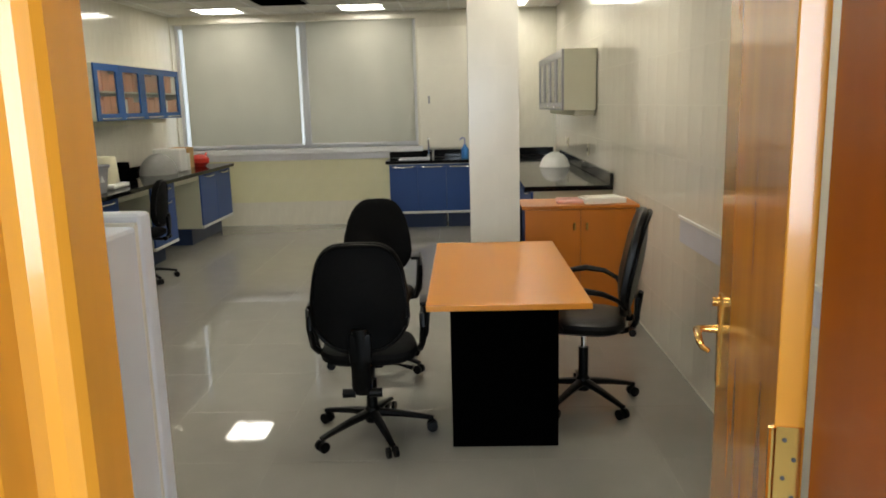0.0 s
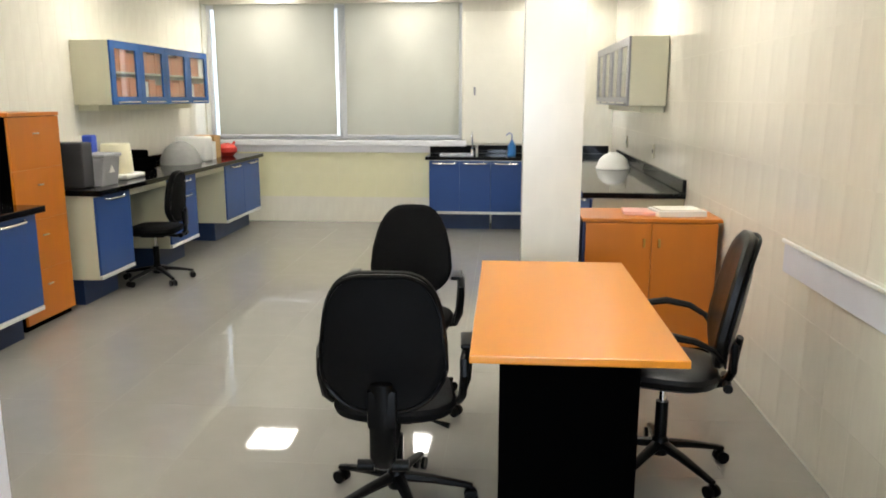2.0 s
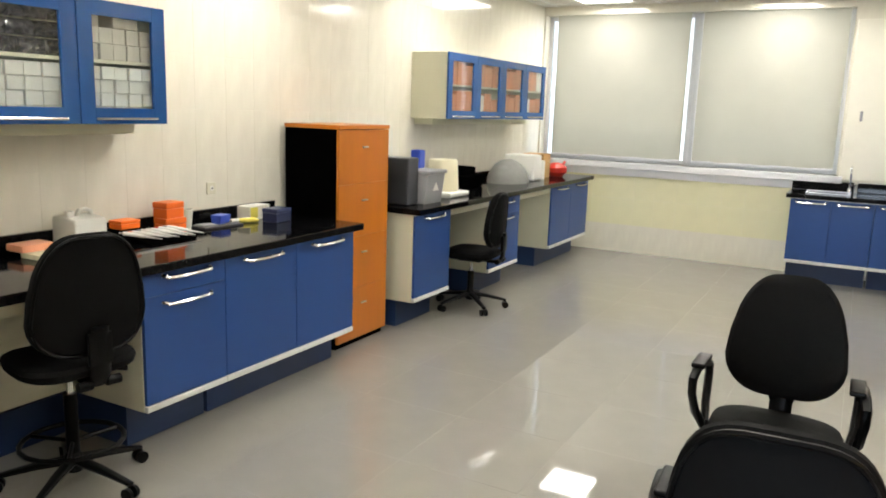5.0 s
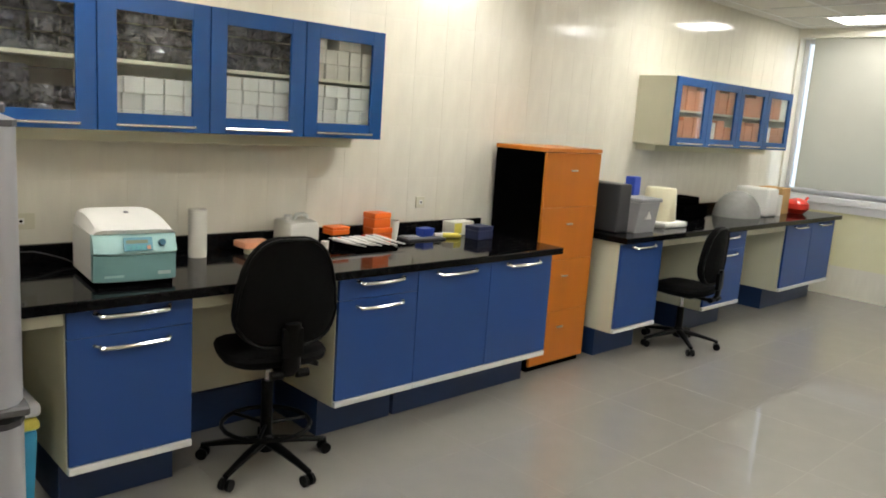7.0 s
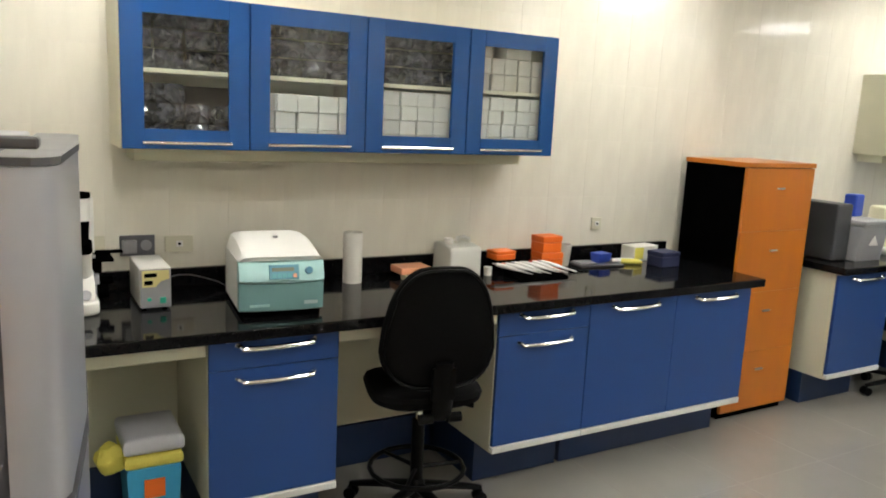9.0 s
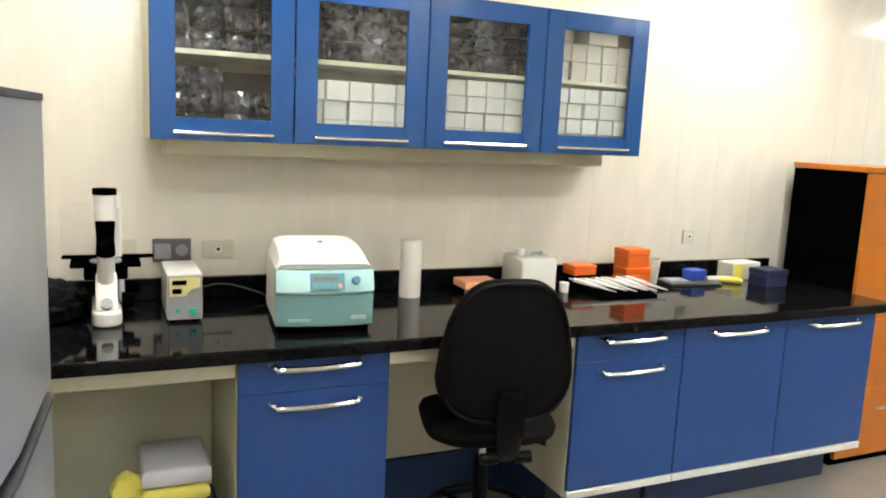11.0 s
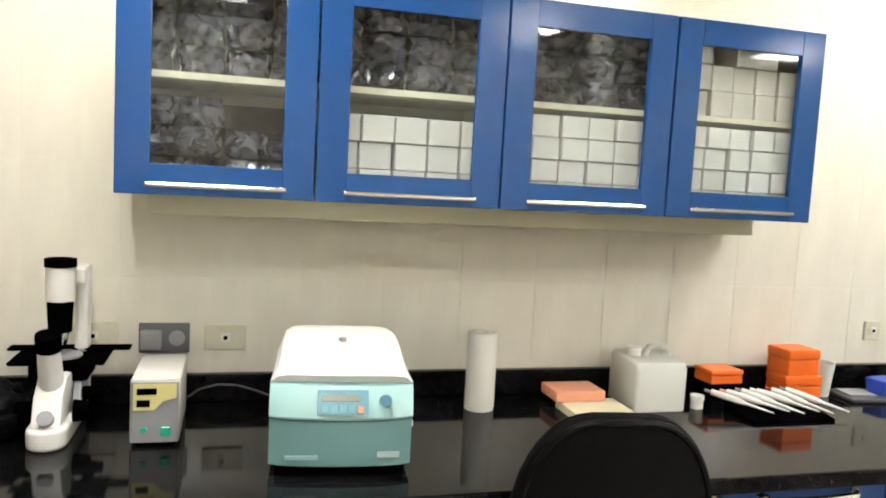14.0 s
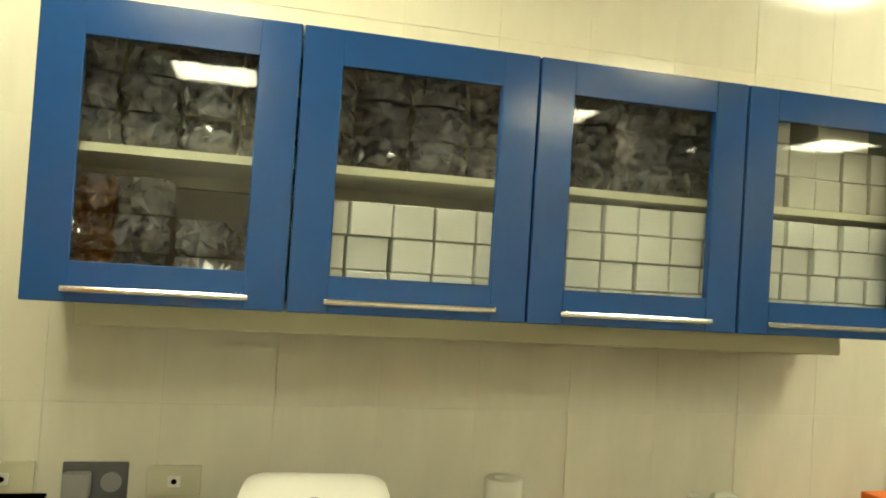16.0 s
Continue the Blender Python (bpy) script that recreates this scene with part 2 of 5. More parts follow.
# ---- shell ----
structure(part("floor", B((XL2 - 0.4, -3.2, -0.2), (XR + 0.4, YW + 0.4, -0.002)), JOINT), "shiny light grey ceramic tiled floor with thin joints")
structure(part("wall_west", B((XL - 0.35, YS - 0.2, 0), (XL - 0.002, 4.95, ZC)), GROUT), "cream glossy tiled wall behind the long bench")
structure(part("wall_west_far", B((XL2 - 0.23, 4.95, 0), (XL2 - 0.002, YW + 0.25, ZC)), GROUT), "cream glossy tiled wall near the windows")
structure(part("wall_east", B((XR + 0.002, YS - 0.2, 0), (XR + 0.25, YW + 0.25, ZC)), GROUT), "cream glossy tiled wall beside the desk")
structure(part("corridor_ceiling", B((XL2 - 0.4, -3.2, 2.6), (XR + 0.4, -0.162, 2.62)), CEIL), "plain corridor ceiling")
structure(part("ceiling", B((XL2 - 0.4, -3.2, ZC), (XR + 0.4, YW + 0.4, ZC + 0.12)), CEIL), "off-white suspended ceiling")
YF = YW
# window wall with its opening
W0, W1, WZ0, WZ1 = -3.45, -0.16, 1.06, 2.74
for lo, hi in (((XL2 - 0.2, YW, 0), (XR + 0.25, YW + 0.25, WZ0)), ((XL2 - 0.2, YW, WZ1), (XR + 0.25, YW + 0.25, ZC)), ((W1, YW, WZ0), (XR + 0.25, YW + 0.25, WZ1)), ((XL2 - 0.2, YW, WZ0), (W0, YW + 0.25, WZ1))):
    structure(part("wall_north", B((lo[0], lo[1] + 0.002, lo[2]), (hi[0], hi[1], hi[2])), GROUT), "pale yellow tiled wall under the windows")
# entrance wall
D0, D1, DZ = -0.060, 0.925, 2.12
for lo, hi in (((XL2 - 0.2, YS - 0.16, 0), (D0, YS, ZC)), ((D1 + 0.04, YS - 0.16, 0), (XR + 0.25, 0.155, ZC)), ((D0, YS - 0.16, DZ), (D1, YS, ZC))):
    structure(part("wall_south", B(lo, hi), TILE), "cream wall around the entrance")
for lo, hi in (((XL2 - 0.4, -3.2, 0), (-0.4, -3.05, ZC)), ((1.7, -3.2, 0), (XR + 0.4, -3.05, ZC)), ((-0.4, -3.2, 0), (1.7, -3.05, 0.9)), ((-0.4, -3.2, 2.3), (1.7, -3.05, ZC))):
    structure(part("corridor_wall", B(lo, hi), TILE), "plain corridor wall with a daylit window")
a = bpy.data.lights.new("corridor_daylight", "AREA")
a.shape, a.size, a.size_y, a.energy, a.color = "RECTANGLE", 2.0, 1.4, 310, (0.70, 0.83, 1.0)
o = new("corridor_daylight", a)
o.matrix_world = look((0.65, -3.12, 1.6), (0.4, 0, 1.5))
structure(part("corridor_wall", B((XL2 - 0.4, -3.05, 0), (XL2 - 0.25, -0.16, ZC)), TILE), "plain corridor wall")
structure(part("corridor_wall", B((XR + 0.25, -3.05, 0), (XR + 0.4, -0.16, ZC)), TILE), "plain corridor wall")


# ---- windows ----
def window(name, x0, x1):
    w = structure(new(name), "aluminium window behind a lowered roller blind")
    y = YW + 0.14
    for lo, hi in (((x0, y, WZ0), (x0 + 0.05, y + 0.05, WZ1)), ((x1 - 0.05, y, WZ0), (x1, y + 0.05, WZ1)), ((x0 + 0.05, y, WZ0), (x1 - 0.05, y + 0.05, WZ0 + 0.05)), ((x0 + 0.05, y, WZ1 - 0.05), (x1 - 0.05, y + 0.05, WZ1))):
        part("window_frame", B(lo, hi, 0.004), SILL, w)
    p = part("pane", B((x0 + 0.05, y + 0.02, WZ0 + 0.05), (x1 - 0.05, y + 0.026, WZ1 - 0.05)), GLASS, w)
    p.visible_shadow = False


window("window_1", W0, -1.7)
window("window_2", -1.7, W1)
part("daylight", B((W0 - 1.2, YW + 1.2, 0.0), (W1 + 1.2, YW + 1.25, 3.6)), SKYGLOW).name = "backdrop"
structure(bpy.data.objects["backdrop"], "bright overcast sky beyond the windows")
structure(part("window_sill", B((W0, YW - 0.05, WZ0 - 0.075), (W1 + 0.06, YW + 0.14, WZ0), 0.006, 2), SILL), "white painted window sill")
structure(part("trim", B((W0, YW - 0.012, WZ0 - 0.16), (W1 + 0.04, YW + 0.007, WZ0 - 0.075), 0.004), SILL), "white strip under the window sill")


def blind(x0, x1, bottom):
    w = thing("roller_blind", (x0 + x1) / 2, YW + 0.045, 0, 0, "light grey-beige fabric roller blind lowered over the window", "blind", "window blinds")
    h = (x1 - x0) / 2
    bm = bmesh.new()
    rows, cols = 14, 24
    g = [[bm.verts.new((-h + 2 * h * i / cols, 0.006 * math.sin(i * 0.9 + j * 0.2) * (1 - j / rows), bottom + 0.02 + (2.78 - bottom) * j / rows)) for i in range(cols + 1)] for j in range(rows + 1)]
    for j in range(rows):
        for i in range(cols):
            bm.faces.new((g[j][i], g[j][i + 1], g[j + 1][i + 1], g[j + 1][i]))
    r = bmesh.ops.solidify(bm, geom=bm.faces[:], thickness=0.0015)
    part("cloth", bm, BLIND, w, smooth=True)
    part("bottom_bar", B((-h, -0.002, bottom), (h, 0.002, bottom + 0.025), 0.004, 2), SILL, w)
    part("roller", cyl(bmesh.new(), (-h - 0.01, 0, 2.80), (h + 0.01, 0, 2.80), 0.03), SILL, w, smooth=True)
    bm = bmesh.new()
    sweep(bm, [(h + 0.02, -0.03, 2.68), (h + 0.024, -0.034, 2.0), (h + 0.02, -0.032, 1.45)], 0.003, 6)
    part("chain", bm, OFFWHITE, w, smooth=True)


blind(-3.31, -1.76, 1.10)
blind(-1.63, -0.20, 1.10)

pw = structure(part("wall_panel", B((-0.13, YW - 0.022, 1.02), (0.62, YW + 0.0005, 2.62), 0.004), mat("cream_panel", (0.80, 0.77, 0.66), 0.35, vary=0.03)), "plain cream panel standing proud of the wall beside the window")

# ---- pillar ----
PX0, PX1, PY0, PY1 = 0.49, 0.845, 4.58, 4.93
structure(part("pillar", B((PX0 + 0.002, PY0 + 0.002, 0), (PX1 - 0.002, PY1 - 0.002, ZC)), GROUT), "square cream tiled pillar")

# ---- door frame and leaf ----
structure(part("door_frame", prism(bmesh.new(), [(D0, -0.20), (D0 + 0.03, -0.20), (D0 + 0.04, -0.19), (D0 + 0.045, -0.175), (D0 + 0.045, -0.12), (D0 + 0.055, -0.105), (D0 + 0.07, -0.10), (D0 + 0.082, -0.09), (D0 + 0.088, -0.075), (D0 + 0.088, 0.005), (D0 + 0.08, 0.018), (D0 + 0.07, 0.022), (D0 - 0.06, 0.022), (D0 - 0.06, 0.002), (D0, 0.002)], "z", 0, DZ, 0), DOORWOOD), "varnished orange-brown wooden door frame")
structure(part("trim", prism(bmesh.new(), [(D0 - 0.09, -0.185), (D0 - 0.003, -0.203), (D0 - 0.003, -0.162), (D0 - 0.09, -0.162)], "z", 0, DZ + 0.06), DOORWOOD), "varnished wooden architrave")
# right jamb: its shade is in the darker wood colour
structure(part("door_frame", prism(bmesh.new(), [(D1 + 0.02, -0.20), (D1 + 0.09, -0.20), (D1 + 0.09, -0.162), (D1 + 0.037, -0.162), (D1 + 0.037, 0.157), (D1 + 0.08, 0.157), (D1 + 0.08, 0.172), (D1 + 0.012, 0.172), (D1, 0.15), (D1, -0.06), (D1 + 0.02, -0.08)], "z", 0, DZ), SHADEDWOOD), "varnished orange wooden door frame, its shaded side coloured darker")
structure(part("door_frame", B((D0 + 0.07, -0.19, DZ - 0.05), (D1 - 0.003, 0.0, DZ - 0.001)), DOORWOOD), "varnished wooden door head")


def door():
    d = thing("door", 0.936, 0.195, 0, 0, "open varnished orange wooden door with brass lever handles", "door")
    d.rotation_euler.z = radians(77)
    part("door_leaf", B((0, 0, 0.012), (0.85, 0.042, 2.05), 0.003, 2), DOORWOOD, d)
    for s, y in ((1, 0.042), (-1, 0.0)):
        part("handle_plate", prism(bmesh.new(), [(0.775, 0.90), (0.815, 0.90), (0.815, 1.12), (0.807, 1.13), (0.783, 1.13), (0.775, 1.12)], "y", min(y, y + s * 0.006), max(y, y + s * 0.006)), BRASS, d)
        bm = bmesh.new()
        sweep(bm, [(0.795, y + s * 0.005, 1.04), (0.795, y + s * 0.045, 1.04), (0.785, y + s * 0.055, 1.04), (0.70, y + s * 0.055, 1.038), (0.675, y + s * 0.05, 1.030), (0.668, y + s * 0.035, 1.022)], [0.011, 0.009, 0.01, 0.009, 0.007, 0.006], 10)
        part("lever", bm, BRASS, d, smooth=True)
        bm = bmesh.new()
        sweep(bm, [(0.795, y + s * 0.004, 1.11), (0.795, y + s * 0.02, 1.11)], 0.012, 10)
        part("knob", bm, BRASS, d, smooth=True)
    for z in (0.25, 1.0, 1.85):
        bm = B((-0.004, 0.004, z), (-0.0005, 0.04, z + 0.13))
        cyl(bm, (-0.006, 0.046, z), (-0.006, 0.046, z + 0.13), 0.006, seg=10)
        h = part("hinge", bm, BRASS, d)
        for k in range(4):
            part("screw", cyl(bmesh.new(), (-0.006, 0.014 + 0.014 * (k % 2), z + 0.02 + 0.03 * k), (-0.0035, 0.014 + 0.014 * (k % 2), z + 0.02 + 0.03 * k), 0.0035, seg=8), DARKGREY, h)


door()

# ---- ceiling lamps ----
def lamp(x, y, tube=1.0):
    t = thing("ceiling_light", x, y, ZC, 0, "square recessed ceiling light panel, switched on", "ceiling light", "ceiling lights")
    bm = bmesh.new()
    for lo, hi in (((-0.3, -0.3, -0.012), (0.3, -0.27, -0.001)), ((-0.3, 0.27, -0.012), (0.3, 0.3, -0.001)), ((-0.3, -0.27, -0.012), (-0.27, 0.27, -0.001)), ((0.27, -0.27, -0.012), (0.3, 0.27, -0.001))):
        box(bm, lo, hi)
    part("frame", bm, CEILRAIL, t)
    part("diffuser", B((-0.268, -0.268, -0.002), (0.268, 0.268, -0.002)), LAMPM, t)
    a = bpy.data.lights.new("lamp", "AREA")
    a.shape, a.size, a.energy, a.color = "SQUARE", 0.54, LAMP_W * tube, (1.0, 0.96, 0.88)
    o = new("lamp_light", a)
    o.parent = t
    o.location = (0, 0, -0.02)


for x, y in LAMPS:
    lamp(x, y, 0.68 if x > 0 else 1.12 if y < 2 else 0.85 if x < -2 and y < 5 else 1.05)
bm = bmesh.new()
for i in range(10):
    box(bm, (XL + 0.05 + i * 0.6 - 0.012, 0.05, ZC - 0.006), (XL + 0.05 + i * 0.6 + 0.012, YW, ZC - 0.001)) if XL + 0.05 + i * 0.6 < XR else None
for j in range(16):
    box(bm, (XL2 + 0.02, 0.4 + j * 0.6 - 0.012, ZC - 0.0075), (XR, 0.4 + j * 0.6 + 0.012, ZC - 0.0015))
structure(part("ceiling_grid", bm, CEILRAIL), "thin off-white ceiling grid")
v = thing("ceiling_vent", -1.65, 8.3, ZC, 0, "dark square ceiling air vent", "vent")
part("frame", B((-0.3, -0.3, -0.014), (0.3, 0.3, -0.010)), DARKGREY, v)
for i in range(9):
    part("slat", prism(bmesh.new(), [(-0.26 + i * 0.06, -0.035), (-0.22 + i * 0.06, -0.015), (-0.225 + i * 0.06, -0.014), (-0.265 + i * 0.06, -0.034)], "x", -0.27, 0.27), BLACK, v)


# ---- benches ----
def arc_handle(parent, y, z, w=0.29, x=0.0):
    bm = bmesh.new()
    pts = [(x + 0.002, y - w / 2, z + 0.012), (x + 0.022, y - w / 2 + 0.012, z + 0.010)]
    pts += [(x + 0.026 + 0.006 * math.cos(k * 1.5708), y + k * w * 0.45, z - 0.002 * (1 - k * k) + 0.004) for k in [i / 5 for i in range(-5, 6)]]
    pts += [(x + 0.022, y + w / 2 - 0.012, z + 0.010), (x + 0.002, y + w / 2, z + 0.012)]
    sweep(bm, pts, 0.011, 8, 0.9)
    return part("handle", bm, CHROME, parent, "chrome handle", smooth=True)


def base_unit(x, y, rz, w, depth, fronts, label, side=CREAM, group="blue base cabinets", strip=True):
    """A base cabinet: its front is at local x = 0 and faces +x, it runs along +y for w. fronts: (y0, y1, z0, z1, handle z or None)."""
    c = thing("base_cabinet", x, y, 0, rz, label, "cabinet", group)
    part("body", B((-depth, 0.0, 0.202), (-0.022, w, 0.856), 0.002), side, c)
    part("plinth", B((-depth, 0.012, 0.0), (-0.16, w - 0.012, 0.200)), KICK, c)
    if strip:
        part("bottom_strip", B((-0.020, 0.0, 0.204), (0.004, w, 0.234), 0.003), WHITE, c)
    part("top_strip", B((-0.020, 0.001, 0.8475), (0.001, w - 0.001, 0.8565), 0.001), STEEL, c, "thin aluminium top strip")
    for y0, y1, z0, z1, hz in fronts:
        dr = part("drawer_front" if z1 - z0 < 0.2 else "door", B((-0.019, y0 + 0.002, z0), (0.0, y1 - 0.002, z1), 0.0025, 2), BLUE, c)
        if hz:
            arc_handle(dr, (y0 + y1) / 2, hz)
    return c


XF = -2.66
base_unit(XF, 1.79, 0, 0.49, 0.66, [(0, 0.49, 0.742, 0.845, 0.818), (0, 0.49, 0.238, 0.739, 0.695)], "blue base cabinet with one drawer and one door")
base_unit(XF, 3.01, 0, 0.50, 0.66, [(0, 0.50, 0.742, 0.845, 0.818), (0, 0.50, 0.238, 0.739, 0.695)], "blue base cabinet with a drawer beside the knee space")
base_unit(XF, 3.512, 0, 1.10, 0.66, [(0, 0.55, 0.238, 0.845, 0.812), (0.55, 1.10, 0.238, 0.845, 0.812)], "blue double-door base cabinet beside the orange drawer tower")


def apron(x, y0, y1, z0=0.795, xback=None, name="apron"):
    a = thing("knee_space_panel", x, (y0 + y1) / 2, 0, 0, "cream laminate panel of the knee space under the worktop", "panel", "knee space panels")
    h = (y1 - y0) / 2 - 0.002
    part("rail", B((-0.02, -h, z0), (0, h, 0.856), 0.002), CREAM, a)
    part("back_panel", B((xback - x, -h, 0.205), (xback - x + 0.018, h, 0.79)), CREAM, a)
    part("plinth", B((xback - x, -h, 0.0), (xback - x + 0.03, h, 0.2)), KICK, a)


apron(XF - 0.015, 2.282, 3.008, xback=XL + 0.12)
apron(XF - 0.015, 0.62, 1.788, xback=XL + 0.12)
pn = thing("side_panel", XF - 0.03, 1.22, 0, 0, "cream laminate upright panel under the worktop", "panel")
part("board", B((-0.54, -0.012, 0.0), (-0.01, 0.012, 0.79), 0.002), CREAM, pn)


def worktop(name, lo, hi, label, up):
    w = thing(name, 0, 0, 0, 0, label, "worktop")
    part("slab", B(lo, hi, 0.006, 2), GRANITE, w)
    for a, b in up:
        part("upstand", B(a, b, 0.004, 2), GRANITE, w)
    return w


worktop("worktop", (XL + 0.002, 0.55, 0.858), (XF + 0.055, 4.645, 0.90), "long polished black granite worktop with a low upstand", [((XL + 0.002, 0.55, 0.902), (XL + 0.03, 4.645, 0.98))])
# far bench on the same wall
XG = -2.70
base_unit(XG, 5.43, 0, 0.54, 0.72, [(0, 0.54, 0.238, 0.845, 0.812)], "blue base cabinet with a cream side beside the tower", group="far blue base cabinets")
base_unit(XG, 6.70, 0, 0.64, 0.72, [(0, 0.64, 0.70, 0.845, 0.80), (0, 0.64, 0.238, 0.697, 0.655)], "blue base cabinet with drawer and door at the far bench", group="far blue base cabinets")
base_unit(XG, 8.17, 0, 1.18, 0.72, [(0, 0.59, 0.238, 0.845, 0.812), (0.59, 1.18, 0.238, 0.845, 0.812)], "blue double-door cabinet with a cream side near the windows", group="far blue base cabinets")
apron(XG - 0.015, 5.972, 6.698, xback=XL2 + 0.12)
apron(XG - 0.015, 7.342, 8.168, xback=XL2 + 0.12)
worktop("worktop", (XL2 + 0.002, 5.40, 0.858), (XG + 0.055, 9.38, 0.90), "polished black granite worktop of the far bench", [((XL2 + 0.002, 5.40, 0.902), (XL2 + 0.03, 9.38, 0.97))])

# sink run and right-hand run
YK = 9.06
base_unit(-0.52, YK, 270, 0.74, 0.57, [(0, 0.37, 0.238, 0.845, 0.812), (0.37, 0.74, 0.238, 0.845, 0.812)], "dark blue double-door sink cabinet under the windows", side=BLUE, group="sink run cabinets")
base_unit(0.222, YK, 270, 0.74, 0.57, [(0, 0.37, 0.238, 0.845, 0.812), (0.37, 0.74, 0.238, 0.845, 0.812)], "dark blue double-door cabinet beside the sink cabinet", side=BLUE, group="sink run cabinets")
# each front faces -y after the turn: rz 270 turns +x to -y and +y to +x
XQ = 1.02
for y0, w in ((5.66, 1.1), (6.78, 1.1), (7.90, 1.1)):
    base_unit(XQ, y0 + w, 180, w, 0.72, [(0, w / 2, 0.238, 0.845, 0.812), (w / 2, w, 0.238, 0.845, 0.812)], "blue double-door base cabinet under the black side worktop", group="right run cabinets")
worktop("worktop", (-0.56, YK - 0.06, 0.858), (XR - 0.002, YW - 0.002, 0.90), "black granite sink worktop under the windows", [((-0.56, YW - 0.03, 0.902), (0.02, YW - 0.002, 1.0)), ((0.05, YW - 0.03, 0.902), (XR - 0.035, YW - 0.002, 1.0))])
worktop("worktop", (XQ - 0.06, 5.60, 0.858), (XR - 0.002, YK - 0.063, 0.90), "polished black granite worktop along the side wall", [((XR - 0.03, 5.60, 0.902), (XR - 0.002, YK - 0.063, 1.0))])
tp = thing("tap", -0.02, 9.52, 0.902, 0, "tall curved chrome laboratory tap by the sink", "tap")
bm = bmesh.new()
sweep(bm, [(0, 0, 0), (0, 0, 0.2)] + [(0, -0.07 + 0.07 * math.cos(a), 0.2 + 0.07 * math.sin(a)) for a in [i * 0.35 for i in range(1, 10)]], 0.011, 10)
part("spout", bm, CHROME, tp, smooth=True)
part("base", cyl(bmesh.new(), (0, 0, 0), (0, 0, 0.05), 0.025, 0.018), CHROME, tp, smooth=True)
bm = bmesh.new()
sweep(bm, [(0, 0, 0.07), (0.06, 0, 0.09)], 0.007, 8)
part("lever", bm, CHROME, tp, smooth=True)
sk = thing("sink", -0.2, 9.3, 0.902, 0, "small dark resin laboratory sink rim", "sink")
bm = bmesh.new()
for lo, hi in (((-0.2, -0.16, 0), (0.2, -0.14, 0.012)), ((-0.2, 0.14, 0), (0.2, 0.16, 0.012)), ((-0.2, -0.14, 0), (-0.18, 0.14, 0.012)), ((0.18, -0.14, 0), (0.2, 0.14, 0.012))):
    box(bm, lo, hi, 0.003)
part("rim", bm, STEEL, sk)


# ---- drawer tower ----
def tower():
    t = thing("drawer_tower", -2.85, 4.71, 0, 0, "tall orange wood-effect drawer cabinet with black sides", "drawer cabinet")
    w, d = 0.58, 0.44
    part("side_panel", B((-d, 0.004, 0.04), (-0.022, 0.024, 1.462), 0.001), BLACK, t, "black side panel")
    part("side_panel", B((-d, w - 0.024, 0.04), (-0.022, w - 0.004, 1.462), 0.001), BLACK, t, "black side panel")
    part("back_panel", B((-d, 0.025, 0.04), (-d + 0.01, w - 0.025, 1.462)), BLACK, t)
    part("top", B((-d - 0.005, 0.0, 1.464), (0.006, w, 1.490), 0.003, 2), ORANGE, t)
    part("plinth", B((-d + 0.01, 0.012, 0.0), (-0.03, w - 0.012, 0.039)), BLACK, t)
    for i in range(4):
        z0 = 0.045 + i * 0.354
        f = part("drawer_front", B((-0.02, 0.002, z0), (0.0, w - 0.002, z0 + 0.3528), 0.001, 1), ORANGE, t)
        part("knob", B((0.0, 0.26, z0 + 0.235), (0.012, 0.32, z0 + 0.245), 0.003, 2), STEEL, f)


tower()


# ---- wall cabinets ----
def pack(parent, x, y, z, w, d, h, m, seed):
    """A crumpled film-wrapped bundle with gathered ends; its front is a mesh of hard folds."""
    r = random.Random(seed)
    bm = bmesh.new()
    nu, nv = 7, 5
    rows = []
    for j in range(nv + 1):
        v = j / nv
        row = []
        for i in range(nu + 1):
            u = i / nu
            swell = math.sin(3.14159 * min(0.93, max(0.07, u))) ** 0.4 * math.sin(3.14159 * min(0.9, max(0.1, v))) ** 0.4
            row.append(bm.verts.new((x + d / 2 * swell + r.uniform(-0.009, 0.009), y + (u - 0.5) * w + r.uniform(-0.35, 0.35) * w / nu, z + 0.001 + max(0.0, v * h + (r.uniform(-0.35, 0.35) * h / nv if 0 < v < 1 else 0)))))
        rows.append(row)
    back = [bm.verts.new((x - d / 2, y + a * w * 0.45, z + 0.001 + b * h)) for a, b in ((-1, 0), (1, 0), (1, 1), (-1, 1))]
    for p, q in zip(rows, rows[1:]):
        for k in range(nu):
            if r.random() < 0.5:
                bm.faces.new((p[k], p[k + 1], q[k + 1])), bm.faces.new((p[k], q[k + 1], q[k]))
            else:
                bm.faces.new((p[k], p[k + 1], q[k])), bm.faces.new((p[k + 1], q[k + 1], q[k]))
    bm.faces.new([back[0], back[1]] + rows[0][::-1]), bm.faces.new([back[3], back[2]] + rows[-1][::-1])
    bm.faces.new([back[0], back[3]] + [q[0] for q in rows[::-1]]), bm.faces.new([back[1], back[2]] + [q[-1] for q in rows[::-1]])
    bm.faces.new(back)
    ob = part("wrapped_pack", bm, m, None)
    # gathered film where the wrapping is twisted shut
    for side in [q for q in (-1, 1) if r.random() < 0.6]:
        bm = bmesh.new()
        c = bm.verts.new((x + d / 2 + 0.002, y + side * w * 0.36, z + h * r.uniform(0.35, 0.6)))
        ring = [bm.verts.new((x + d / 2 + r.uniform(-0.004, 0.010), y + side * w * (0.40 + 0.08 * r.random()), z + h * (0.12 + 0.76 * k / 5))) for k in range(6)]
        for a, b in zip(ring, ring[1:]):
            bm.faces.new((c, a, b))
        bmesh.ops.solidify(bm, geom=bm.faces[:], thickness=0.0008)
        part("film_end", bm, FILM, ob, "twisted clear film end")
    return ob


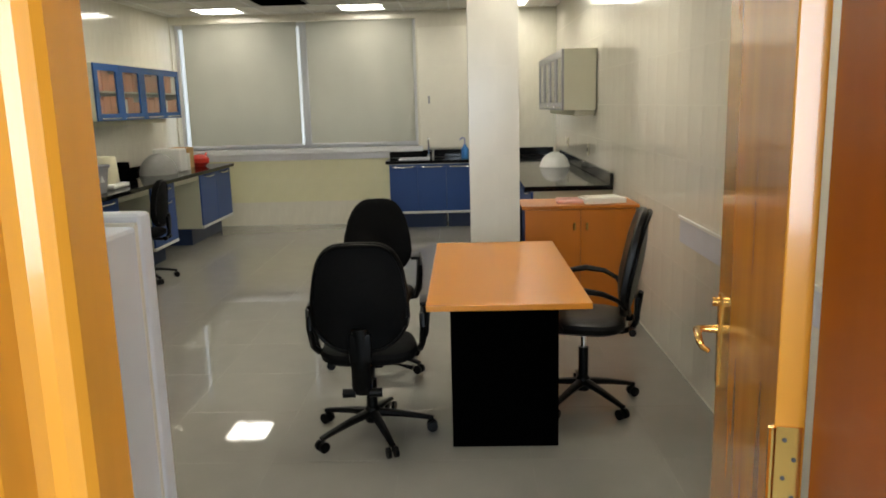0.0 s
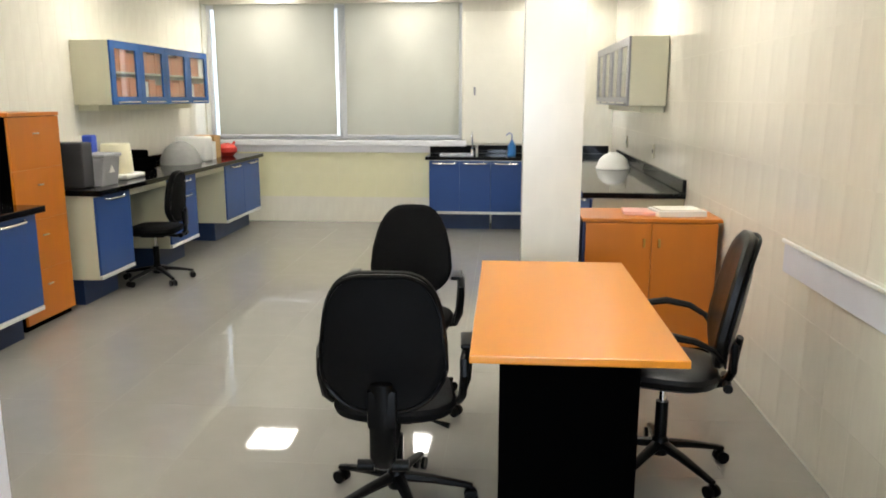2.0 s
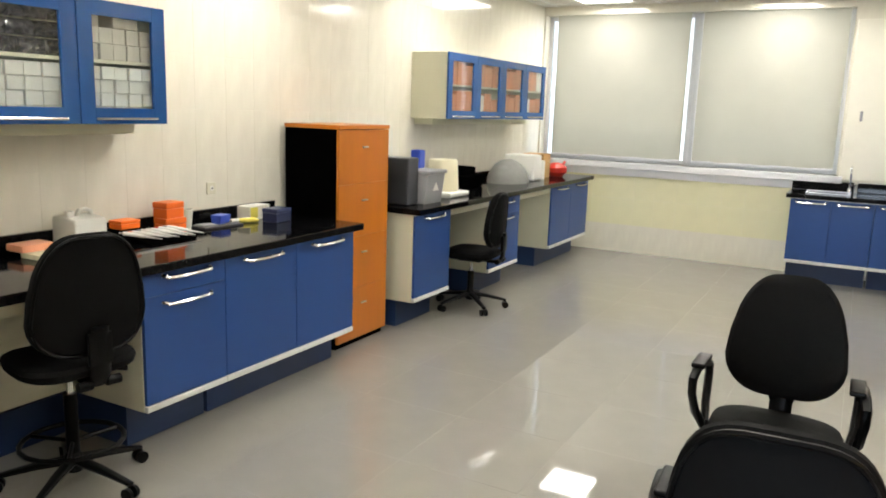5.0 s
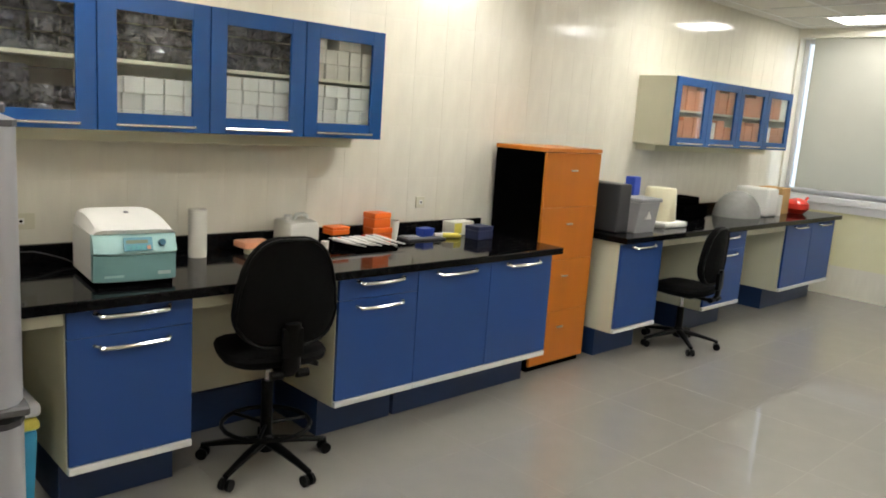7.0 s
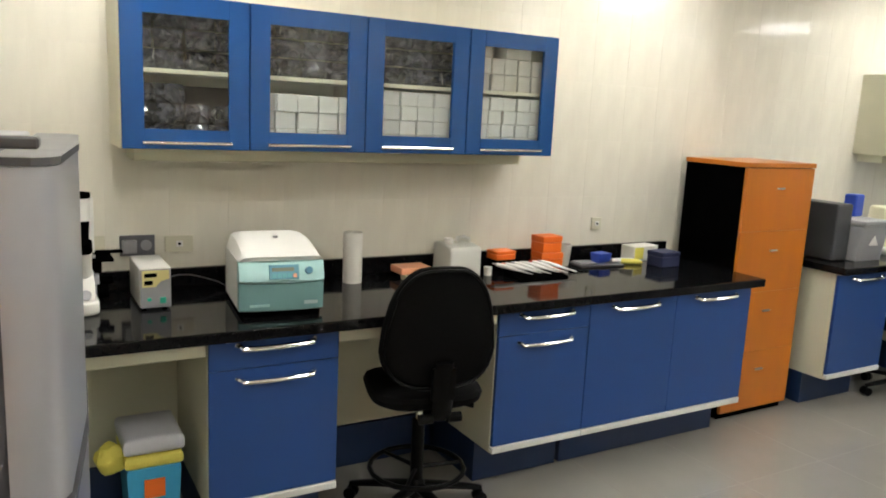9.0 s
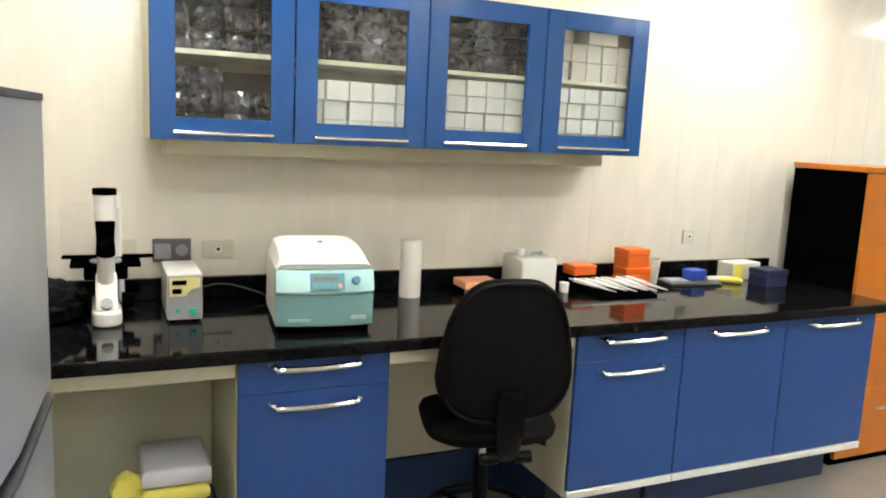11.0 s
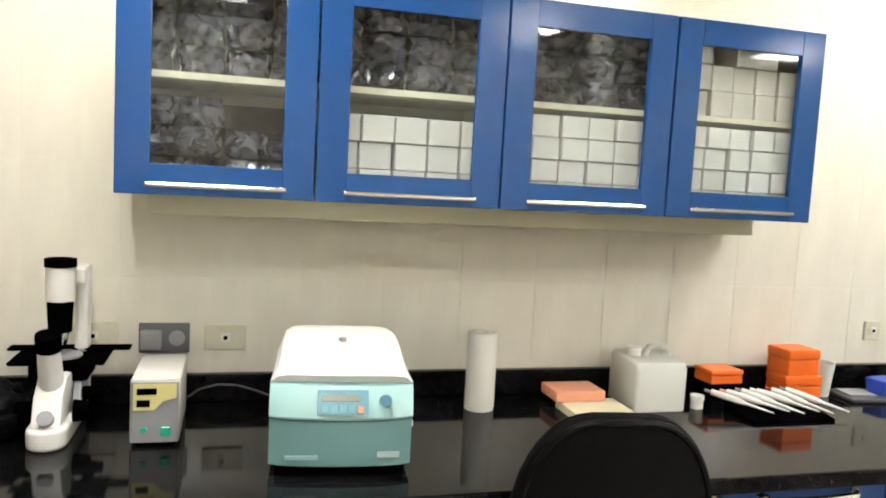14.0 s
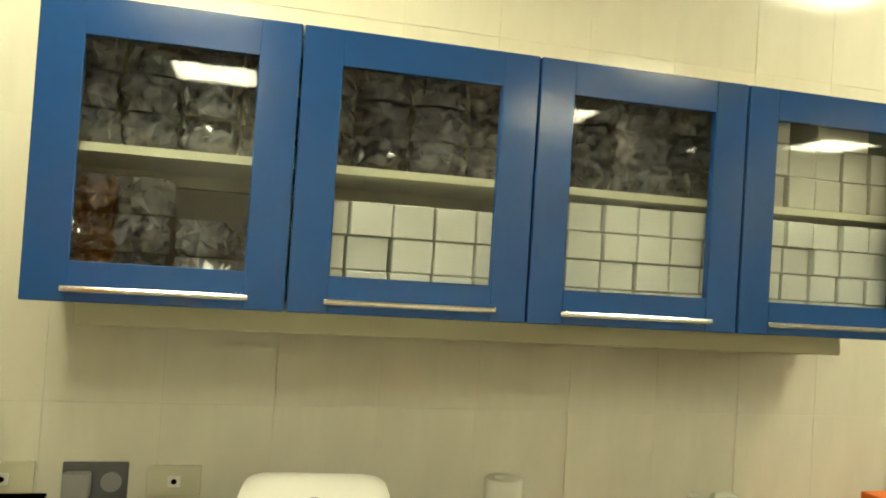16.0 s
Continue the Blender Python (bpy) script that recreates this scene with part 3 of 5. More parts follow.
def wall_cabinet(x, y, z, rz, w, doors, h=0.537, depth=0.35, label="", inside=CREAM, frame_m=BLUEFRAME, group="wall cabinets", rail=True, side=CREAM, cuts=None):
    c = thing("wall_cabinet", x, y, z, rz, label, "wall cabinet", group)
    dw = w / doors
    t = 0.018
    bm = bmesh.new()
    box(bm, (-depth, 0, 0), (-0.021, t, h)), box(bm, (-depth, w - t, 0), (-0.021, w, h))
    box(bm, (-depth, t, 0), (-0.021, w - t, t)), box(bm, (-depth, t, h - t), (-0.021, w - t, h)), box(bm, (-depth, t, t), (-depth + 0.008, w - t, h - t))
    for i in range(1, doors):
        if i % 2 == 0:
            mid = cuts[i] if cuts else i * dw
            box(bm, (-depth + 0.002, mid - t / 2, t), (-0.03, mid + t / 2, h - t))
    part("body", bm, side, c)
    part("shelf", B((-depth + 0.01, t + 0.001, h * 0.50), (-0.03, w - t - 0.001, h * 0.50 + 0.016)), CREAM, c)
    if rail:
        part("support_rail", B((-depth, 0.06, -0.055), (-depth + 0.19, w - 0.07, -0.002), 0.002), CREAM, c)
    for i in range(doors):
        a, b = (cuts[i] + 0.002, cuts[i + 1] - 0.002) if cuts else (i * dw + 0.002, (i + 1) * dw - 0.002)
        m, mt, mb = 0.077, 0.07, 0.073
        d = new("door")
        d.parent = c
        bm = bmesh.new()
        box(bm, (-0.02, a, 0), (0, a + m, h), 0.002), box(bm, (-0.02, b - m, 0), (0, b, h), 0.002)
        box(bm, (-0.0199, a + m - 0.001, 0.0003), (-0.0001, b - m + 0.001, mb), 0.001), box(bm, (-0.0199, a + m - 0.001, h - mt), (-0.0001, b - m + 0.001, h - 0.0003), 0.001)
        part("door_frame", bm, frame_m, d)
        p = part("glass", B((-0.013, a + m - 0.004, mb - 0.004), (-0.009, b - m + 0.004, h - mt + 0.004)), GLASS, d)
        p.visible_shadow = False
        bm = B((0.004, a + m - 0.01, 0.018), (0.016, b - m + 0.01, 0.030), 0.004, 2)
        box(bm, (0, a + m + 0.01, 0.02), (0.006, a + m + 0.02, 0.028)), box(bm, (0, b - m - 0.02, 0.02), (0.006, b - m - 0.01, 0.028))
        part("handle", bm, CHROME, d, "chrome bar handle")
    return c


UX, UY, UZ = -3.0, 1.568, 1.497
wall_cabinet(UX, UY, UZ, 0, 1.916, 4, cuts=[0, 0.460, 0.942, 1.432, 1.916], h=0.549, label="glossy blue glazed wall cabinet full of packs and boxes")
wall_cabinet(-3.10, 6.60, 1.525, 0, 2.24, 4, depth=0.37, h=0.565, label="blue glazed wall cabinet with cream sides above the far bench", inside=CREAM)
wall_cabinet(1.38, 8.6, 1.52, 180, 2.15, 4, h=0.562, depth=0.32, label="pale wall cabinet with glazed doors over the side worktop", group="wall cabinets", frame_m=GREY)


def goods():
    rnd = random.Random(4)
    cuts = [0.02, 0.460, 0.942, 1.432, 1.896]
    # white boxes, stacked in columns: door, shelf, columns, rows, box width, box height, first centre
    for d, sh, cols, rows, bw, bh, y0 in ((1, 0, 5, 3, 0.0865, 0.068, 0.528), (2, 0, 6, 4, 0.0805, 0.060, 0.995), (3, 0, 5, 4, 0.0735, 0.060, 1.530), (3, 1, 5, 3, 0.0735, 0.072, 1.530)):
        base = UZ + 0.019 + (0.549 * 0.5 - 0.003 if sh else 0)
        me = None
        for i in range(cols):
            for j in range(rows):
                if sh and j == rows - 1 and i in (1, 4):
                    continue
                y = UY + y0 + i * (bw + 0.0015)
                if me is None:
                    o = part("carton", B((-0.055, -bw * 0.475, 0), (0.055, bw * 0.475, bh - 0.0015), 0.002), BOXW if not (sh) else PACKL)
                    me = o.data
                else:
                    o = new("carton", me)
                o.matrix_world = pose(UX - 0.09 + rnd.uniform(-0.008, 0.006), y + rnd.uniform(-0.0015, 0.0015), base + j * (bh + 0.0006), 0, 0, rnd.uniform(-1.5, 1.5))
                tagged(o, "small white cardboard box stacked in the glazed wall cabinet" if not sh else "pale wrapped box on the upper shelf of the wall cabinet", "box", "stacked boxes")
    k = 0
    for d, sh, cols, rows in ((0, 0, 4, 3), (0, 1, 4, 3), (1, 1, 4, 3), (2, 1, 4, 3)):
        base = UZ + 0.0195 + (0.549 * 0.5 - 0.003 if sh else 0)
        for i in range(cols):
            for j in range(rows):
                k += 1
                w = (cuts[d + 1] - cuts[d]) / cols
                if not sh and i > 1 and j == 2:
                    continue
                o = pack(None, UX - 0.13 + rnd.uniform(-0.02, 0.012), UY + cuts[d] + (i + 0.5) * w + rnd.uniform(-0.004, 0.004), base + j * 0.0745, w * 0.95, 0.15, 0.070, PACK, k)
                tagged(o, "clear film-wrapped pack of dark laboratory ware", "package", "wrapped packs")


goods()
# added block whose dark colour gives the shadowed cabinet interior behind the packs
dark = tagged(part("carton", B((UX - 0.325, UY + 0.03, UZ + 0.0195), (UX - 0.215, UY + 0.44, UZ + 0.235), 0.003), mat("cabinet_shade_brown", (0.035, 0.024, 0.016), 0.6)), "dark brown block standing for the shade behind the wrapped packs", "box")
far = random.Random(9)
BROWNBOX = mat("orange_brown_carton", (0.62, 0.25, 0.12), 0.55, vary=0.25)
for d in range(4):
    for sh in (0, 1):
        for i in range(3):
            y = 6.60 + d * 0.56 + 0.12 + i * 0.16
            z = 1.5445 + (0.565 * 0.5 - 0.003 if sh else 0)
            o = part("carton", B((-0.08, -0.074, 0), (0.08, 0.074, far.uniform(0.16, 0.235)), 0.003), BROWNBOX if far.random() < 0.8 else BOXW)
            o.matrix_world = pose(-3.205, y, z, 0, 0, far.uniform(-4, 4))
            tagged(o, "orange-brown cardboard carton behind the cabinet glass", "box", "cartons in the far wall cabinet")


# ---- desk and cupboard ----
def desk():
    d = thing("desk", 0.27, 2.335, 0, 0, "rectangular desk with a light orange wood top and black panel legs", "desk")
    part("desktop", B((0, 0, 0.722), (0.722, 1.515, 0.75), 0.004, 2), DESKTOP, d)
    part("leg_panel", B((0.10, 0.20, 0.0), (0.60, 0.222, 0.72), 0.001), BLACK, d, "black panel leg")
    part("leg_panel", B((0.10, 1.20, 0.0), (0.60, 1.222, 0.72), 0.001), BLACK, d, "black panel leg")
    part("side_panel", B((0.575, 0.223, 0.02), (0.597, 1.199, 0.72)), BLACK, d)
    part("side_panel", B((0.103, 0.223, 0.35), (0.12, 1.199, 0.72)), BLACK, d)


desk()
c = thing("cupboard", 0.862, 4.575, 0, 0, "low orange wood-effect two-door cupboard with small brass handles", "cupboard")
c.scale.z = 0.936
part("body", B((0.02, 0.02, 0.06), (0.81, 0.44, 0.902), 0.002), ORANGE, c)
part("side_panel", B((0, 0.004, 0.0), (0.019, 0.44, 0.902), 0.001), NAVY, c, "black side panel")
part("top", B((-0.005, -0.002, 0.904), (0.835, 0.45, 0.928), 0.003, 2), ORANGE, c)
part("plinth", B((0.02, 0.03, 0.0), (0.81, 0.42, 0.059)), BLACK, c)
for a, b, k in ((0.02, 0.414, 0.37), (0.418, 0.81, 0.46)):
    dd = part("door", B((a, 0.0, 0.065), (b, 0.018, 0.898), 0.002, 2), ORANGE, c)
    bm = B((k - 0.009, -0.018, 0.74), (k + 0.009, -0.012, 0.80), 0.004, 2)
    box(bm, (k - 0.004, -0.013, 0.75), (k + 0.004, 0.0, 0.756)), box(bm, (k - 0.004, -0.013, 0.784), (k + 0.004, 0.0, 0.79))
    part("handle", bm, BRASS, dd, "small brass handle")
t = thing("paper_tray", 1.46, 4.76, 0.8692, 8, "clear white tray with loose papers", "tray")
part("tray", B((-0.15, -0.11, 0), (0.15, 0.11, 0.035), 0.002, 2), OFFWHITE, t)
part("sheet", B((-0.13, -0.09, 0.036), (0.13, 0.09, 0.042)), PAPER, t)
t = thing("file_folder", 1.26, 4.80, 0.8692, -5, "flat pink cardboard folder", "folder")
part("cover", B((-0.13, -0.1, 0), (0.13, 0.1, 0.022), 0.003), mat("pink_card", (0.80, 0.42, 0.36), 0.6), t)


# ---- chairs ----
def back_outline(w, h, top=0.76, bot=0.76, n=36):
    """A rounded chair back, narrower at its top."""
    pts = []
    for i in range(n):
        a = 6.28318 * i / n
        x, z = math.cos(a), math.sin(a)
        e = 0.52
        x, z = math.copysign(abs(x) ** e, x), math.copysign(abs(z) ** e, z)
        u = (z + 0.45) / 1.45 if z > -0.45 else (z + 0.45) / 0.55
        k = top if u > 0 else bot
        wide = w / 2 * (1 - (1 - k) * abs(u) ** 1.7)
        pts.append((x * wide, h / 2 + z * h / 2))
    return pts


def cushion(name, outline, thick, material, parent, at, tilt, curve=0.05, dome=0.02, label=""):
    """A padded shell with rounded rims, dished across its width; it lies in local x and z, and its front is +y."""
    bm = bmesh.new()
    cx = sum(p[0] for p in outline) / len(outline)
    cz = sum(p[1] for p in outline) / len(outline)
    layers = [(0.0, 0.80), (0.012, 0.93), (0.3, 1.0), (0.7, 1.0), (0.96, 0.93), (1.0, 0.80)]
    rings = []
    for f, s in layers:
        rings.append([bm.verts.new((cx + (p[0] - cx) * s, f * thick, cz + (p[1] - cz) * s)) for p in outline])
    for sgn, ring_at, y0 in ((-1, 0, 0.0), (1, -1, thick)):
        prev = rings[ring_at]
        for s, dy in ((0.5, dome * 0.7), (0.2, dome)):
            r = [bm.verts.new((cx + (p[0] - cx) * s, y0 + sgn * dy, cz + (p[1] - cz) * s)) for p in outline]
            for i in range(len(outline)):
                j = (i + 1) % len(outline)
                bm.faces.new((prev[i], prev[j], r[j], r[i]))
            prev = r
        bm.faces.new(prev)
    for a, b in zip(rings, rings[1:]):
        for i in range(len(outline)):
            j = (i + 1) % len(outline)
            bm.faces.new((a[i], a[j], b[j], b[i]))
    for v in bm.verts:
        v.co.y += curve * (v.co.x / 0.22) ** 2
    bmesh.ops.transform(bm, matrix=pose(*at, tilt, 0, 0), verts=bm.verts[:])
    return part(name, bm, material, parent, label, smooth=True)


def swivel(x, y, rz, label, seat_z=0.47, back=(0.42, 0.50), back_z=0.10, arms="loop", cover=FABRIC, high=False, ring=False, base_rz=10, tilt=3, group="swivel chairs", reach=0.235, seat_y=0.0):
    c = thing("office_chair", x, y, 0, rz, label, "chair", group)
    # five-star base
    for k in range(5):
        a = radians(base_rz + 72 * k)
        ca, sa = math.cos(a), math.sin(a)
        bm = bmesh.new()
        sweep(bm, [(0.03 * ca, 0.03 * sa, 0.115), (0.14 * ca, 0.14 * sa, 0.10), (0.25 * ca, 0.25 * sa, 0.078), (0.30 * ca, 0.30 * sa, 0.066)], [0.028, 0.023, 0.018, 0.016], 8, 0.75)
        leg = part("leg", bm, PLASTIC, c, smooth=True)
        bm = bmesh.new()
        px, py = 0.295 * ca, 0.295 * sa
        for s in (-1, 1):
            cyl(bm, (px - sa * 0.010 * s, py + ca * 0.010 * s, 0.0275), (px - sa * 0.026 * s, py + ca * 0.026 * s, 0.0275), 0.027, seg=18)
        cyl(bm, (px, py, 0.03), (px, py, 0.066), 0.002, seg=8)
        part("castor", bm, PLASTIC, leg, smooth=True)
    bm = bmesh.new()
    lathe(bm, [(0.035, 0.07), (0.045, 0.10), (0.035, 0.14), (0.027, 0.15), (0.027, seat_z - 0.16)], 20)
    part("column", bm, PLASTIC, c, smooth=True)
    part("gas_lift", cyl(bmesh.new(), (0, 0, seat_z - 0.16), (0, 0, seat_z - 0.06), 0.014), CHROME if not high else PLASTIC, c, smooth=True)
    bm = B((-0.07, -0.10, seat_z - 0.075), (0.07, 0.10, seat_z - 0.042), 0.01, 2)
    part("mechanism", bm, PLASTIC, c)
    if ring:
        bm = bmesh.new()
        pts = [(0.20 * math.cos(i * 0.3307), 0.20 * math.sin(i * 0.3307), 0.20) for i in range(20)]
        sweep(bm, pts, 0.011, 8)
        for k in range(3):
            a = k * 2.0944
            sweep(bm, [(0.03 * math.cos(a), 0.03 * math.sin(a), 0.20), (0.2 * math.cos(a), 0.2 * math.sin(a), 0.20)], 0.009, 6)
        part("foot_ring", bm, PLASTIC, c, smooth=True)
    # seat, a rounded pad whose front is +y
    seat = [(p[0], p[1] - 0.22) for p in back_outline(0.47, 0.45, 0.86, 0.9)]
    front = 0.15
    bm = bmesh.new()
    rings = []
    for z, s in ((0.0, 0.86), (0.015, 0.97), (0.04, 1.0), (0.058, 0.96), (0.068, 0.85), (0.073, 0.5), (0.070, 0.15)):
        rings.append([bm.verts.new((p[0] * s, p[1] * s + seat_y, seat_z - 0.042 + z - 0.25 * max(0, p[1] * s - front))) for p in seat])
    for a, b in zip(rings, rings[1:]):
        for i in range(len(seat)):
            j = (i + 1) % len(seat)
            bm.faces.new((a[i], a[j], b[j], b[i]))
    bm.faces.new(rings[0]), bm.faces.new(rings[-1])
    part("seat", bm, cover, c, smooth=True)
    # backrest at the rear (-y)
    cushion("backrest", back_outline(*back), 0.055, cover, c, (0, -reach, seat_z + back_z), tilt, 0.03, 0.014)
    bm = bmesh.new()
    lean = math.tan(radians(tilt))
    rim = [Vector((0.955 * x, 0.033 * (x / 0.22) ** 2, 0.5 * back[1] + 0.97 * (z - 0.5 * back[1]))) for x, z in back_outline(*back)]
    sweep(bm, [pose(0, -reach - 0.004, seat_z + back_z, tilt, 0, 0) @ p for p in rim + rim[:1]], 0.007, 6)
    part("back_rim", bm, PLASTIC, c, "raised black plastic rim", smooth=True)
    bm = bmesh.new()
    yb, zb = -reach - 0.037, seat_z + back_z
    sweep(bm, [(0, -0.06, seat_z - 0.058), (0, yb + 0.074, seat_z - 0.065), (0, yb + 0.026, seat_z - 0.05), (0, yb + 0.002, seat_z - 0.01), (0, yb - 0.02 * lean, zb + 0.02), (0, yb - 0.12 * lean, zb + 0.12)], [0.03, 0.036, 0.04, 0.042, 0.042, 0.036], 10, 0.4)
    part("back_bar", bm, PLASTIC, c, smooth=True)
    part("bar_cover", B((-0.048, yb - 0.016, zb - 0.03), (0.048, yb + 0.012, zb + 0.10), 0.012, 2), PLASTIC, c, smooth=True)
    for kx in (-0.085, 0.03):
        part("knob", cyl(bmesh.new(), (kx, yb + 0.02, seat_z - 0.05), (kx + 0.055, yb + 0.02, seat_z - 0.05), 0.02, seg=12), PLASTIC, c, smooth=True)
    sweep_at = [(0.05, -0.02, seat_z - 0.065), (0.15, -0.06, seat_z - 0.075), (0.21, -0.08, seat_z - 0.085)]
    part("lever", sweep(bmesh.new(), sweep_at, [0.006, 0.006, 0.012], 8), PLASTIC, c, smooth=True)
    if arms == "loop":
        for s in (-1, 1):
            bm = bmesh.new()
            xs = 0.265 * s
            sweep(bm, [(0.17 * s, 0.02, seat_z - 0.03), (xs - 0.015 * s, 0.02, seat_z - 0.015), (xs + 0.01 * s, 0.06, seat_z + 0.05), (xs + 0.02 * s, 0.11, seat_z + 0.14), (xs + 0.02 * s, 0.11, seat_z + 0.19), (xs + 0.015 * s, 0.06, seat_z + 0.215), (xs + 0.01 * s, -0.06, seat_z + 0.215), (xs, -0.125, seat_z + 0.19), (xs, -0.135, seat_z + 0.14), (xs - 0.005 * s, -0.08, seat_z + 0.04), (xs - 0.02 * s, -0.01, seat_z - 0.012)], [0.016, 0.018, 0.018, 0.017, 0.017, 0.018, 0.018, 0.017, 0.016, 0.016, 0.016], 8, 0.9)
            a = part("armrest", bm, PLASTIC, c, smooth=True)
            part("arm_pad", B((xs - 0.014, -0.09, seat_z + 0.222), (xs + 0.038, 0.075, seat_z + 0.24), 0.008, 3), PLASTIC, a, smooth=True)
    elif arms == "curve":
        for s in (-1, 1):
            bm = bmesh.new()
            xs = 0.275 * s
            sweep(bm, [(0.2 * s, 0.10, seat_z - 0.02), (xs, 0.13, seat_z + 0.05), (xs, 0.14, seat_z + 0.14), (xs, 0.10, seat_z + 0.195), (xs, 0.0, seat_z + 0.215), (xs, -0.10, seat_z + 0.20), (xs - 0.02 * s, -0.17, seat_z + 0.165), (xs - 0.06 * s, -0.21, seat_z + 0.11)], [0.016, 0.017, 0.018, 0.022, 0.024, 0.020, 0.016, 0.014], 8, 0.7)
            part("armrest", bm, PLASTIC, c, smooth=True)
    return c


swivel(-0.03, 2.70, 3, "black fabric swivel chair with loop armrests standing at the desk", seat_z=0.45, back=(0.43, 0.48, 0.80, 0.72), back_z=0.12, base_rz=3, tilt=3, arms="loop", group="chairs round the desk", reach=0.455, seat_y=0.03)
swivel(-0.11, 3.70, 180, "black fabric swivel chair with armrests facing the doorway", back=(0.44, 0.48, 0.64, 0.84), back_z=0.08, base_rz=8, tilt=13, arms="loop", group="chairs round the desk", reach=0.20)
swivel(1.07, 3.08, 79, "black leather swivel chair with curved armrests at the desk", back=(0.50, 0.56, 0.76, 0.76), back_z=0.03, cover=LEATHER, base_rz=8, arms="curve", tilt=10, group="chairs round the desk")
swivel(-2.70, 2.66, 80, "black laboratory swivel chair with a foot ring at the bench", seat_z=0.57, back=(0.47, 0.48, 0.66, 0.90), back_z=0.06, arms="", ring=True, base_rz=0, tilt=3, group="laboratory chairs")
swivel(-2.66, 6.28, 95, "black swivel chair pushed to the far bench", seat_z=0.47, back=(0.42, 0.44, 0.66, 0.86), back_z=0.06, arms="", base_rz=8, group="laboratory chairs")


# ---- fridges ----
f = thing("freezer", -0.235, 0.76, 0, 0, "white enamelled upright freezer beside the entrance", "freezer")
part("body", B((-0.62, -0.64, 0.03), (0, -0.075, 1.375), 0.01, 2), FRIDGEW, f)
part("gasket", B((-0.61, -0.074, 0.05), (-0.002, -0.062, 1.38)), OFFWHITE, f)
part("door", B((-0.62, -0.061, 0.04), (0.003, 0.0, 1.398), 0.014, 3), FRIDGEW, f)
for a, b in ((-0.57, -0.6), (-0.05, -0.6), (-0.57, -0.12), (-0.05, -0.12)):
    part("foot", cyl(bmesh.new(), (a, b, 0), (a, b, 0.032), 0.02), PLASTIC, f)
f = thing("fridge", -1.165, 1.268, 0, -6.3, "silver-grey fridge with a separate freezer door and dark caps", "fridge")
part("body", B((-0.70, -0.62, 0.03), (0, -0.095, 1.585), 0.002, 2), FRIDGES, f)
part("gasket", B((-0.69, -0.094, 0.06), (-0.012, -0.075, 1.585)), GASKET, f)
for z0, z1 in ((0.07, 1.07), (1.11, 1.585)):
    dd = part("door", prism(bmesh.new(), [(-0.70, -0.074), (0.0, -0.074), (0.0, -0.03), (-0.012, -0.012), (-0.04, 0.0), (-0.35, 0.012), (-0.66, 0.0), (-0.688, -0.012), (-0.70, -0.03)], "z", z0, z1), FRIDGES, f, smooth=True)
    part("cap", prism(bmesh.new(), [(-0.702, -0.076), (0.002, -0.076), (0.002, -0.03), (-0.012, -0.009), (-0.04, 0.002), (-0.35, 0.014), (-0.66, 0.002), (-0.688, -0.009), (-0.702, -0.03)], "z", z1 + 0.001, z1 + 0.012), DARKGREY, dd)
part("top", B((-0.70, -0.62, 1.586), (0, -0.09, 1.600), 0.004), FRIDGES, f)
part("hinge", B((-0.03, -0.09, 1.608), (0.004, -0.02, 1.624), 0.003), DARKGREY, f)
part("hinge", B((-0.05, -0.075, 1.0935), (0.006, 0.004, 1.109), 0.003), DARKGREY, f)
for a, b in ((-0.57, -0.57), (-0.05, -0.57), (-0.57, -0.12), (-0.05, -0.12)):
    part("foot", cyl(bmesh.new(), (a, b, 0), (a, b, 0.032), 0.02), PLASTIC, f)

# ---- things on the near bench ----
ZB = 0.9005


